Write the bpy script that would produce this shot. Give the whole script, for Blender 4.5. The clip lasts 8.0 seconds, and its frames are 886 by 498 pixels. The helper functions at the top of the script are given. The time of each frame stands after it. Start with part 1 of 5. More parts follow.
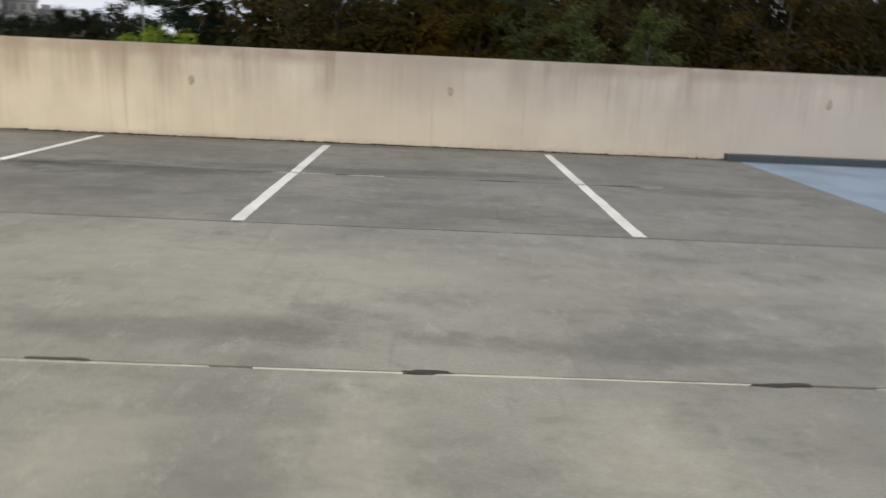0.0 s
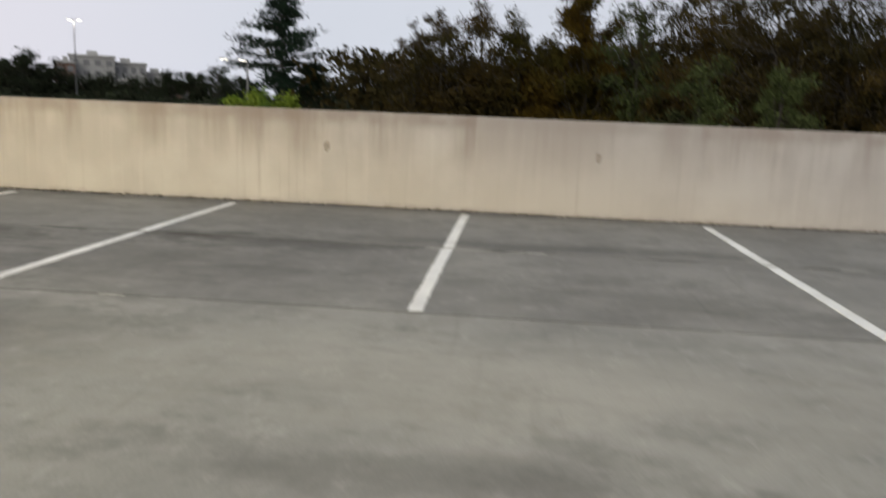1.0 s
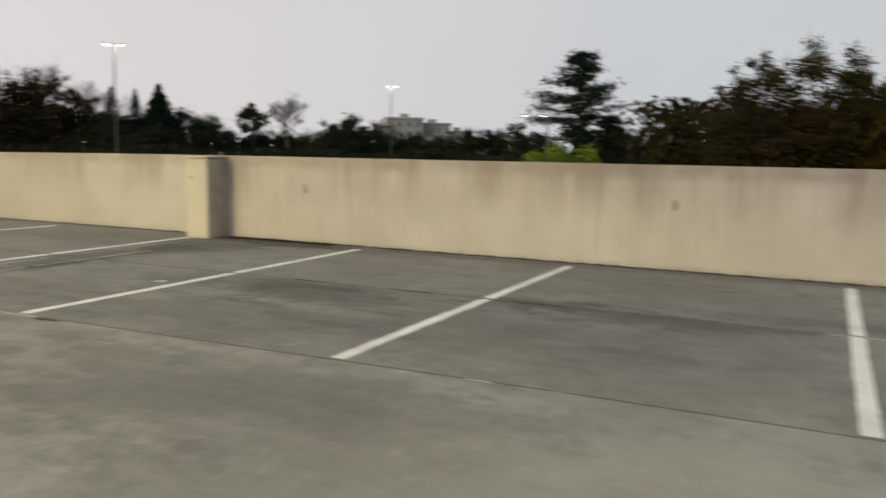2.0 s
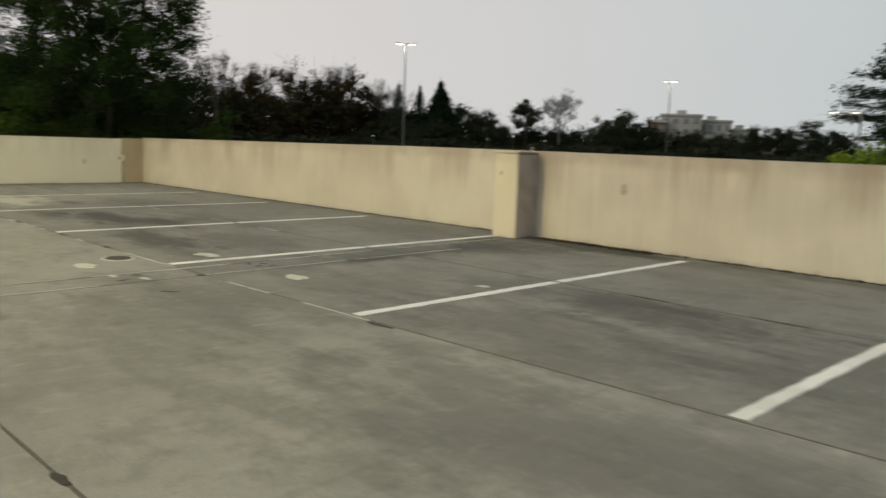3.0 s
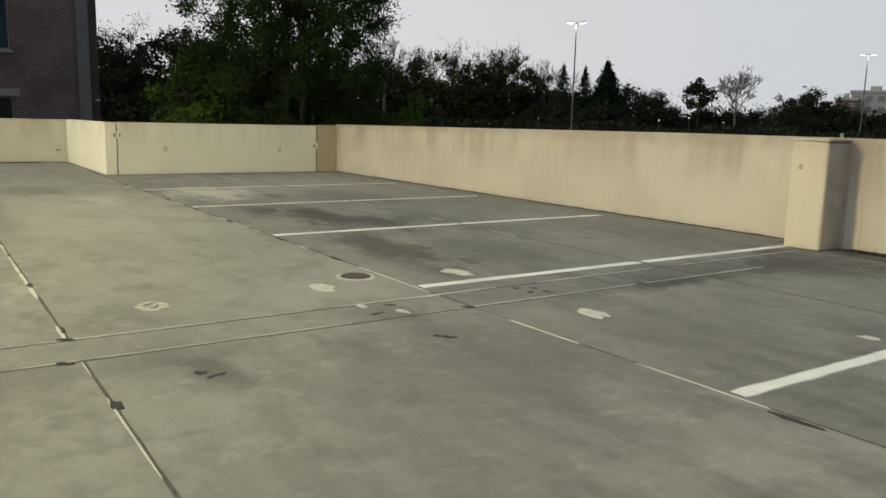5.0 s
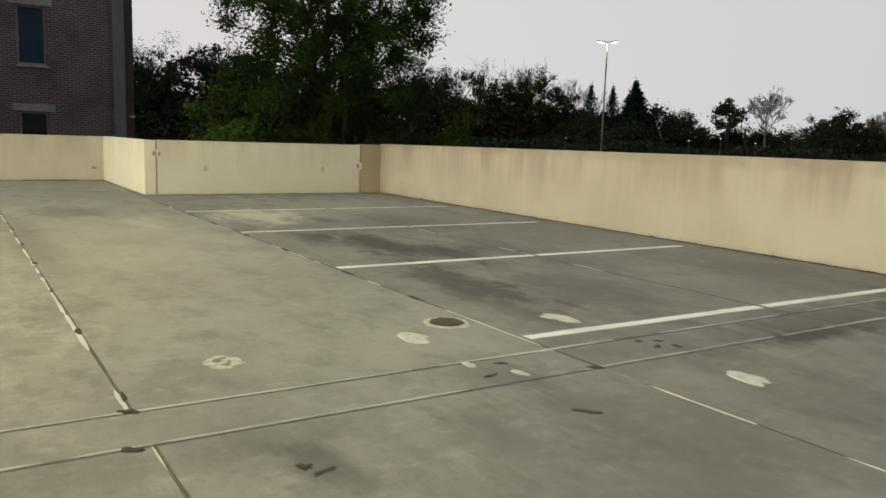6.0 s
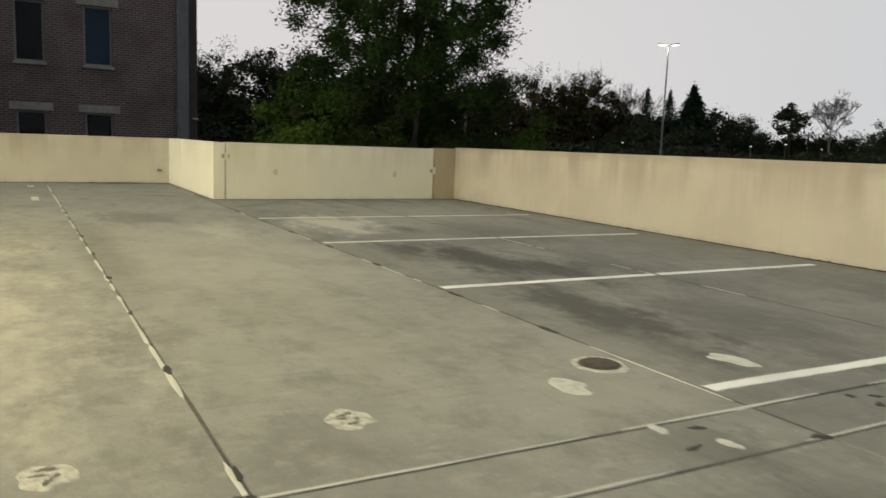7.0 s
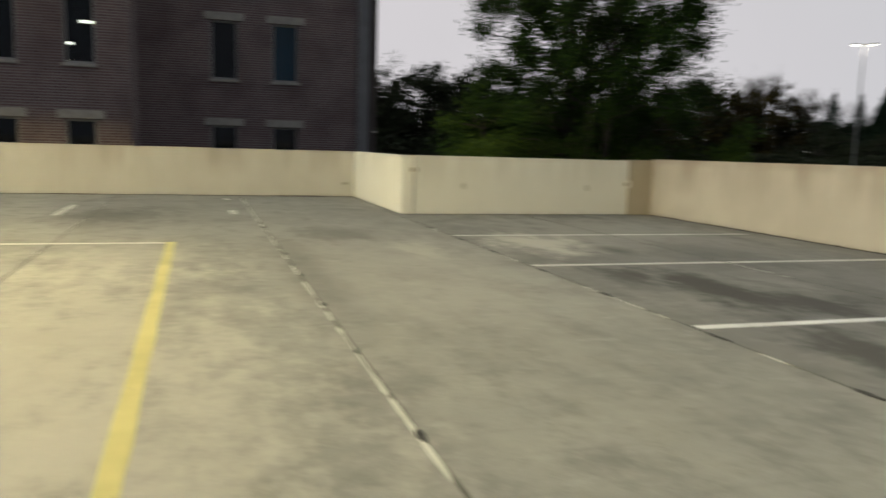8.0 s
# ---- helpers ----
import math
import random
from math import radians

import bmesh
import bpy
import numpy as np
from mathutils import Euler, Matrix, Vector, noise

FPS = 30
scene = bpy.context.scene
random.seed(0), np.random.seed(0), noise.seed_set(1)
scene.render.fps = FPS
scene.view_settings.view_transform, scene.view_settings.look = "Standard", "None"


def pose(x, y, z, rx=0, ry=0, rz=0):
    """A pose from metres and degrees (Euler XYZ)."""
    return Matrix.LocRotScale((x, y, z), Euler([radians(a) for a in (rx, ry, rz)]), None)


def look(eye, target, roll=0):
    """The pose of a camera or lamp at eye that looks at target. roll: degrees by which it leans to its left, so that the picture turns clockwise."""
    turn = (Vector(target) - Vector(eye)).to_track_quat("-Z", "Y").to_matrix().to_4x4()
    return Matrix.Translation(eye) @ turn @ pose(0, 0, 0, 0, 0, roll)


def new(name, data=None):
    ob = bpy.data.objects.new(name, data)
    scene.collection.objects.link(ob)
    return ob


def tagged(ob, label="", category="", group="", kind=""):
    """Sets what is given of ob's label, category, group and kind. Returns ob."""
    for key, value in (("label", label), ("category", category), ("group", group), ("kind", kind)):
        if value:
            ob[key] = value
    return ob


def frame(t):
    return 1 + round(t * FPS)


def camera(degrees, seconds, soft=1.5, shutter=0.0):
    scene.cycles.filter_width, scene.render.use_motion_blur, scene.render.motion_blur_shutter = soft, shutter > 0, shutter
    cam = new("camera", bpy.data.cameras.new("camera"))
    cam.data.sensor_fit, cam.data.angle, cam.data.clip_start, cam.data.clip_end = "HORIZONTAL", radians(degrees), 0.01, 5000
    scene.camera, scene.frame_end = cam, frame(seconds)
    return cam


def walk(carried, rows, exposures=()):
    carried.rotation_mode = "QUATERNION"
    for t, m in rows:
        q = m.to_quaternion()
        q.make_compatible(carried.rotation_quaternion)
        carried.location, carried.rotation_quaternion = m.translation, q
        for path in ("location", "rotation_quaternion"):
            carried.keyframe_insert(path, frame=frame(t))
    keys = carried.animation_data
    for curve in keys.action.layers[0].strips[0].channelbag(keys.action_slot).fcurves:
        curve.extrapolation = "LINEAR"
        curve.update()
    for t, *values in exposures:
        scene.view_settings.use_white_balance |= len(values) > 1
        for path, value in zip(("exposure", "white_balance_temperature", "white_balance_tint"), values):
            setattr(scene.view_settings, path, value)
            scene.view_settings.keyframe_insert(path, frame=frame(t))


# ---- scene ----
cam = camera(58.9, 8.0, shutter=0.5)
PATH = [
    (0, (1.395, -11.268, 1.300), (1.458, -9.327, 0.817), 2.7),
    (0.2, (1.223, -11.124, 1.295), (1.349, -9.192, 0.792), 0.5),
    (0.4, (1.084, -10.928, 1.300), (1.17, -9.005, 0.759), -2.0),
    (0.5, (1.014, -10.821, 1.300), (1.057, -8.9, 0.745), -1.9),
    (0.7, (0.821, -10.721, 1.322), (0.787, -8.791, 0.800), -0.6),
    (1, (0.569, -10.486, 1.346), (0.42, -8.523, 0.994), 2.4),
    (1.2, (0.398, -10.312, 1.355), (0.199, -8.344, 1.062), 2.4),
    (1.5, (0.144, -10.023, 1.323), (-0.289, -8.088, 1.065), 1.0),
    (1.7, (-0.04, -9.837, 1.345), (-0.66, -7.952, 1.091), 0.3),
    (2, (-0.323, -9.71, 1.361), (-1.173, -7.916, 1.118), 1.0),
    (2.2, (-0.552, -9.675, 1.359), (-1.527, -7.944, 1.126), 1.7),
    (3.3, (-1.835, -9.142, 1.337), (-3.315, -7.827, 1.053), 1.4),
    (3.4, (-1.947, -9.128, 1.342), (-3.449, -7.838, 1.057), 1.3),
    (3.5, (-2.085, -9.107, 1.356), (-3.606, -7.84, 1.071), 1.7),
    (4, (-2.655, -8.998, 1.328), (-4.247, -7.829, 1.014), 0.6),
    (4.5, (-3.246, -8.934, 1.341), (-4.864, -7.806, 1.008), 1.2),
    (5.8, (-4.641, -8.905, 1.355), (-6.299, -7.825, 1.068), 1.6),
    (6, (-4.884, -8.923, 1.366), (-6.553, -7.857, 1.086), 1.9),
    (6.5, (-5.46, -8.9, 1.324), (-7.155, -7.874, 1.050), 2.0),
    (7, (-6.063, -8.946, 1.331), (-7.795, -7.985, 1.057), 2.2),
    (7.5, (-6.585, -9.043, 1.333), (-8.36, -8.16, 1.065), 2.6),
    (7.8, (-6.964, -9.112, 1.304), (-8.796, -8.351, 1.045), 2.0),
    (8, (-7.177, -9.178, 1.324), (-9.069, -8.583, 1.064), 1.7),
]
walk(cam, [(t, look(e, g, r)) for t, e, g, r in PATH], (
    (0.0, 0.38, 6400, 8), (0.5, 0.28, 6220, 11.5), (1.0, 0.18, 6420, 8), (1.5, 0.01, 6680, 6), (2.0, -0.03, 6850, 4),
    (3.5, -0.14, 6730, -2), (4.5, -0.07, 6430, -1), (6.5, -0.05, 6750, 0), (7.5, -0.10, 6600, 1), (8.0, -0.17, 6500, 2)))


# ---- world and lights ----
world = bpy.data.worlds.new("dusk_sky")
scene.world = world
world.use_nodes = True
wn, wl = world.node_tree.nodes, world.node_tree.links
wn.clear()


def wnode(kind, **values):
    n = wn.new(kind)
    for key, v in values.items():
        n.inputs[key].default_value = v
    return n


# overcast dusk: pale near the horizon, pinker in the west, bluer to the north and overhead
tc = wnode("ShaderNodeTexCoord")
sep = wnode("ShaderNodeSeparateXYZ")
wl.new(tc.outputs["Generated"], sep.inputs[0])
west = wnode("ShaderNodeMapRange")
west.interpolation_type = "SMOOTHSTEP"
wl.new(sep.outputs["X"], west.inputs["Value"])
west.inputs["From Min"].default_value, west.inputs["From Max"].default_value = -0.15, -0.95
low = wnode("ShaderNodeMix")
low.data_type = "RGBA"
low.inputs["A"].default_value = (0.600, 0.618, 0.685, 1)
low.inputs["B"].default_value = (0.75, 0.69, 0.745, 1)
wl.new(west.outputs["Result"], low.inputs["Factor"])
rise = wnode("ShaderNodeMapRange")
rise.interpolation_type = "SMOOTHSTEP"
rise.inputs["From Min"].default_value, rise.inputs["From Max"].default_value = 0.15, 0.75
wl.new(sep.outputs["Z"], rise.inputs["Value"])
sky = wnode("ShaderNodeMix")
sky.data_type = "RGBA"
sky.inputs["B"].default_value = (0.71, 0.73, 0.75, 1)
wl.new(low.outputs["Result"], sky.inputs["A"])
wl.new(rise.outputs["Result"], sky.inputs["Factor"])
veil = wnode("ShaderNodeTexNoise", Scale=2.2, Detail=4.0, Roughness=0.5)
wl.new(tc.outputs["Generated"], veil.inputs["Vector"])
veil_range = wnode("ShaderNodeMapRange")
veil_range.inputs["To Min"].default_value, veil_range.inputs["To Max"].default_value = 0.93, 1.07
wl.new(veil.outputs["Fac"], veil_range.inputs["Value"])
# the evening glow stands in the south-west, the east is already dim
south = wnode("ShaderNodeMapRange")
south.interpolation_type = "SMOOTHSTEP"
south.inputs["From Min"].default_value, south.inputs["From Max"].default_value = 0.33, 1.0
toward = wn.new("ShaderNodeVectorMath")
toward.operation = "DOT_PRODUCT"
toward.inputs[1].default_value = (-0.45, -0.88, 0.12)
wl.new(tc.outputs["Generated"], toward.inputs[0])
wl.new(toward.outputs["Value"], south.inputs["Value"])
afterglow = wnode("ShaderNodeMix")
afterglow.data_type = "RGBA"
afterglow.inputs["B"].default_value = (1.84, 1.72, 1.56, 1)
wl.new(sky.outputs["Result"], afterglow.inputs["A"])
wl.new(south.outputs["Result"], afterglow.inputs["Factor"])
east = wnode("ShaderNodeMapRange")
east.interpolation_type = "SMOOTHSTEP"
east.inputs["From Min"].default_value, east.inputs["From Max"].default_value = 0.0, 0.8
wl.new(sep.outputs["X"], east.inputs["Value"])
dim = wnode("ShaderNodeMix")
dim.data_type = "RGBA"
dim.inputs["B"].default_value = (0.20, 0.21, 0.26, 1)
wl.new(afterglow.outputs["Result"], dim.inputs["A"])
wl.new(east.outputs["Result"], dim.inputs["Factor"])
back = wnode("ShaderNodeBackground", Strength=1.0)
wl.new(dim.outputs["Result"], back.inputs["Color"])
wl.new(veil_range.outputs["Result"], back.inputs["Strength"])
wl.new(back.outputs[0], wn.new("ShaderNodeOutputWorld").inputs[0])


def glow(name, x, y, z, watts, colour, radius=0.15):
    data = bpy.data.lights.new(name, "POINT")
    data.energy, data.color, data.shadow_soft_size = watts, colour, radius
    ob = new(name, data)
    ob.location = (x, y, z)
    return ob


def downlight(name, x, y, z, watts, colour, half_angle, radius=0.1):
    """A shoebox lamp head: full light below, cut off short of the horizontal."""
    data = bpy.data.lights.new(name, "SPOT")
    data.energy, data.color, data.shadow_soft_size = watts, colour, radius
    data.spot_size, data.spot_blend = radians(2 * half_angle), 0.10
    ob = new(name, data)
    ob.location = (x, y, z)
    return ob


WARM = (1.0, 0.785, 0.34)
downlight("roof_lamp_light", -14.0, -17.2, 7.0, 29000, WARM, 77)
downlight("roof_lamp_light", 9.0, -19.5, 7.0, 1700, (1.0, 0.84, 0.62), 80)


# ---- materials ----
class Nodes:
    """A small builder for one node material."""

    def __init__(self, name, roughness=0.8, metallic=0.0):
        self.mat = bpy.data.materials.new(name)
        self.mat.use_nodes = True
        self.tree = self.mat.node_tree
        self.bsdf = self.tree.nodes["Principled BSDF"]
        self.bsdf.inputs["Roughness"].default_value = roughness
        self.bsdf.inputs["Metallic"].default_value = metallic

    def add(self, kind, **values):
        n = self.tree.nodes.new(kind)
        for key, v in values.items():
            if hasattr(v, "links"):
                self.tree.links.new(v, n.inputs[key])
            else:
                n.inputs[key].default_value = v
        return n

    def place(self):
        return self.add("ShaderNodeNewGeometry").outputs["Position"]

    def local(self):
        return self.add("ShaderNodeTexCoord").outputs["Object"]

    def scaled(self, vector, scale, shift=(0, 0, 0), turn=(0, 0, 0)):
        n = self.add("ShaderNodeMapping", Vector=vector)
        n.inputs["Scale"].default_value = scale
        n.inputs["Location"].default_value = shift
        n.inputs["Rotation"].default_value = turn
        return n.outputs[0]

    def noise(self, vector, scale, detail=4.0, rough=0.55):
        return self.add("ShaderNodeTexNoise", Vector=vector, Scale=scale, Detail=detail, Roughness=rough).outputs["Fac"]

    def span(self, value, a, b, lo=0.0, hi=1.0):
        n = self.add("ShaderNodeMapRange", Value=value)
        n.interpolation_type = "SMOOTHSTEP"
        for key, v in (("From Min", a), ("From Max", b), ("To Min", lo), ("To Max", hi)):
            n.inputs[key].default_value = v
        return n.outputs["Result"]

    def maths(self, op, a, b):
        n = self.tree.nodes.new("ShaderNodeMath")
        n.operation = op
        for i, v in enumerate((a, b)):
            if hasattr(v, "links"):
                self.tree.links.new(v, n.inputs[i])
            else:
                n.inputs[i].default_value = v
        return n.outputs[0]

    def mix(self, a, b, factor, blend="MIX"):
        n = self.tree.nodes.new("ShaderNodeMix")
        n.data_type, n.blend_type = "RGBA", blend
        for key, v in (("A", a), ("B", b), ("Factor", factor)):
            if hasattr(v, "links"):
                self.tree.links.new(v, n.inputs[key])
            elif key == "Factor":
                n.inputs[key].default_value = v
            else:
                n.inputs[key].default_value = (*v, 1)
        return n.outputs["Result"]

    def bump(self, height, strength=0.3, distance=0.01):
        n = self.add("ShaderNodeBump", Height=height, Strength=strength, Distance=distance)
        self.tree.links.new(n.outputs[0], self.bsdf.inputs["Normal"])

    def finish(self, colour, rough=None):
        if hasattr(colour, "links"):
            self.tree.links.new(colour, self.bsdf.inputs["Base Color"])
        else:
            self.bsdf.inputs["Base Color"].default_value = (*colour, 1)
        if rough is not None:
            self.tree.links.new(rough, self.bsdf.inputs["Roughness"])
        return self.mat


def deck_concrete(name, base, pale, dark, marks=()):
    """Weathered deck concrete: cloudy tone, broomed streaks, fine pitting, and marks for stains, tone and painted
    light: (x, y, rx, ry, strength, dark or pale).
    """
    m = Nodes(name, 0.82)
    p = m.place()
    big = m.noise(p, 0.55, 5)
    mid = m.noise(m.scaled(p, (1.0, 1.5, 1), turn=(0, 0, 0.6)), 1.7, 8, 0.7)
    streak = m.noise(m.scaled(p, (0.5, 5.0, 1), turn=(0, 0, 0.35)), 1.2, 5, 0.6)
    fine = m.noise(p, 70, 3)
    blot = m.noise(p, 5.5, 5, 0.7)
    c = m.mix(base, pale, m.span(big, 0.40, 0.62))
    c = m.mix(c, dark, m.maths("MULTIPLY", m.span(mid, 0.46, 0.74), 0.75))
    c = m.mix(c, pale, m.maths("MULTIPLY", m.span(streak, 0.50, 0.76), 0.40))
    c = m.mix(c, dark, m.maths("MULTIPLY", m.span(blot, 0.52, 0.78), 0.50))
    worn = m.noise(m.scaled(p, (2.6, 1.3, 1), turn=(0, 0, -0.5)), 2.4, 8, 0.72)
    c = m.mix(c, tuple(v * 1.25 for v in pale), m.maths("MULTIPLY", m.span(worn, 0.53, 0.70), 0.60))
    scuff = m.noise(m.scaled(p, (7.0, 0.45, 1), turn=(0, 0, 0.12)), 1.5, 6, 0.65)
    c = m.mix(c, dark, m.maths("MULTIPLY", m.span(scuff, 0.55, 0.72), 0.30))
    c = m.mix(c, dark, m.span(fine, 0.35, 0.75, 0.30, 0.0))
    film = m.noise(m.scaled(p, (1.0, 1.0, 1), (31, 17, 0)), 0.9, 9, 0.75)
    c = m.mix(c, dark, m.maths("MULTIPLY", m.span(film, 0.50, 0.66), 0.60))
    bleach = m.noise(m.scaled(p, (1.0, 0.7, 1), (7, 53, 0), (0, 0, 0.9)), 4.5, 8, 0.75)
    c = m.mix(c, tuple(v * 1.35 for v in pale), m.maths("MULTIPLY", m.span(bleach, 0.54, 0.72), 0.30))
    tint = m.add("ShaderNodeObjectInfo").outputs["Random"]
    c = m.mix(c, dark, m.maths("MULTIPLY", tint, 0.22))
    edge = m.noise(m.scaled(p, (0.8, 1.7, 1)), 1.6, 7, 0.66)
    crumb = m.noise(m.scaled(p, (2.2, 1.4, 1), (3, 8, 0), (0, 0, 0.5)), 4.2, 6, 0.72)
    rags = m.maths("ADD", m.span(edge, 0.2, 0.8, 0.6, -0.6), m.span(crumb, 0.3, 0.7, 0.16, -0.16))
    for x, y, rx, ry, strength, kind in marks:
        d = m.scaled(p, (1 / rx, 1 / ry, 0), (-x / rx, -y / ry, 0))
        r = m.tree.nodes.new("ShaderNodeVectorMath")
        r.operation = "LENGTH"
        m.tree.links.new(d, r.inputs[0])
        ragged = m.maths("ADD", r.outputs["Value"], rags)
        f = m.maths("MULTIPLY", m.span(ragged, 1.25, 0.20), strength)
        c = m.mix(c, (0.052, 0.050, 0.047) if kind == "dark" else (0.42, 0.40, 0.36), f)
    m.bump(m.maths("ADD", m.maths("MULTIPLY", fine, 0.5), blot), 0.22, 0.006)
    return m.finish(c, m.span(big, 0.3, 0.7, 0.72, 0.9))


# broad pale marks in the west: a paler pour, plus the roof lamp's pool painted in
LANE = deck_concrete("lane_concrete", (0.229, 0.226, 0.216), (0.312, 0.308, 0.295), (0.135, 0.133, 0.126), (
    (-12.0, -10.2, 4.5, 1.7, 0.55, "pale"), (-16.5, -10.0, 2.0, 1.2, 0.35, "pale"), (-15.5, -6.9, 6.0, 1.6, 0.26, "pale"), (-10.6, -9.4, 2.4, 0.9, 0.25, "pale"), (-7.3, -5.9, 1.2, 1.2, 0.30, "dark"), (-18.6, -7.2, 1.2, 0.7, 0.5, "dark"), (-16.8, -6.5, 0.9, 0.35, 0.45, "pale"), (-21.5, -10.6, 1.6, 1.1, 0.55, "dark"),
    (1.2, -8.8, 0.30, 0.5, 0.42, "pale"), (0.3, -9.0, 0.3, 0.45, 0.32, "pale"), (2.2, -8.85, 0.32, 0.5, 0.30, "pale"), (-0.5, -8.8, 0.3, 0.4, 0.25, "pale"),
    (0.3, -7.75, 1.3, 0.2, 0.35, "dark"), (2.4, -7.85, 1.2, 0.2, 0.3, "dark"), (-7.7, -7.7, 0.35, 0.22, 0.55, "dark"),
    # broad marks at (-3.4, -6.3) and (0.8, -6.7) only shift the deck's tone
    (-8.5, -6.2, 0.5, 0.35, 0.35, "dark"), (-6.9, -6.6, 1.3, 1.6, 0.18, "dark"), (-3.4, -6.3, 2.4, 1.0, 0.45, "dark"), (-5.4, -7.4, 1.8, 0.9, 0.08, "dark"), (-8.1, -8.8, 0.25, 2.2, 0.35, "dark"), (0.8, -6.7, 3.2, 0.8, 0.24, "pale"), (-15.5, -8.1, 3.0, 0.3, 0.35, "dark")))
STALL = deck_concrete("stall_concrete", (0.184, 0.180, 0.173), (0.253, 0.249, 0.239), (0.106, 0.104, 0.099), (
    (-13.7, -4.25, 1.7, 0.55, 1.0, "dark"), (-12.8, -3.75, 0.9, 0.42, 1.0, "dark"), (-14.6, -4.85, 0.9, 0.3, 0.8, "dark"), (-12.6, -2.9, 1.8, 0.5, 0.45, "dark"),
    (-11.1, -4.75, 1.6, 0.42, 0.9, "dark"), (-10.2, -3.9, 1.6, 0.6, 0.5, "dark"), (-17.3, -4.6, 1.3, 0.8, 0.95, "pale"), (-16.5, -3.8, 0.55, 0.25, 0.8, "dark"), (-8.22, -3.4, 0.16, 0.9, 1.0, "dark"), (-8.5, -2.7, 0.5, 1.8, 0.60, "dark"),
    (-8.2, -1.4, 1.0, 0.8, 0.8, "dark"), (-1.6, -3.1, 1.6, 0.45, 0.7, "dark"), (1.9, -4.8, 1.0, 0.6, 0.40, "dark"),
    (-4.6, -3.5, 1.3, 0.6, 0.75, "dark"), (-1.5, -1.6, 1.0, 0.9, 0.30, "dark"), (4.5, -3.2, 0.9, 0.3, 0.4, "dark"),
    # (-2.3, -4.2) only darkens; (-7.2, -0.40) joins damp stain and painted pier shadow
    (-6.2, -3.5, 0.9, 0.5, 0.4, "dark"), (-18.6, -2.6, 3.0, 2.4, 0.30, "pale"), (-7.0, -4.6, 1.2, 0.9, 0.35, "dark"), (-4.8, -4.8, 1.6, 0.8, 0.45, "dark"), (-2.3, -4.2, 1.8, 1.0, 0.40, "dark"), (1.0, -2.6, 3.0, 0.30, 0.55, "dark"), (-7.2, -0.40, 1.8, 0.38, 1.0, "dark"), (-4.3, -0.3, 2.6, 0.22, 0.5, "dark"), (-2.2, -2.95, 1.5, 0.3, 0.7, "dark"), (-5.1, -3.25, 0.9, 0.3, 0.6, "dark"), (0.5, -0.3, 3.0, 0.2, 0.4, "dark"), (-10.2, -1.2, 1.2, 0.8, 0.30, "dark"), (-16.0, -2.6, 1.6, 0.9, 0.45, "dark"), (-9.9, -5.0, 0.8, 0.35, 0.5, "dark")))


def plain(name, colour, roughness=0.7, metallic=0.0, wobble=0.25, scale=6.0, bump=0.0):
    m = Nodes(name, roughness, metallic)
    p = m.place()
    n = m.noise(p, scale, 5, 0.6)
    f = m.noise(p, scale * 12, 2)
    shade = tuple(v * (1 - wobble) for v in colour)
    c = m.mix(colour, shade, m.span(n, 0.35, 0.7))
    c = m.mix(c, shade, m.span(f, 0.5, 0.8, 0.0, 0.5))
    if bump:
        m.bump(f, bump, 0.004)
    return m.finish(c)


def worn_paint(name, colour, under, wear=0.5):
    m = Nodes(name, 0.7)
    p = m.place()
    chips = m.noise(p, 9, 6, 0.7)
    fine = m.noise(p, 55, 3)
    tone = m.noise(p, 1.3, 3)
    c = m.mix(colour, tuple(v * 0.78 for v in colour), m.span(tone, 0.35, 0.7))
    c = m.mix(c, under, m.maths("MULTIPLY", m.span(chips, 0.60, 0.76), wear))
    c = m.mix(c, under, m.span(fine, 0.58, 0.85, 0.0, 0.35))
    m.bump(fine, 0.15, 0.003)
    return m.finish(c)


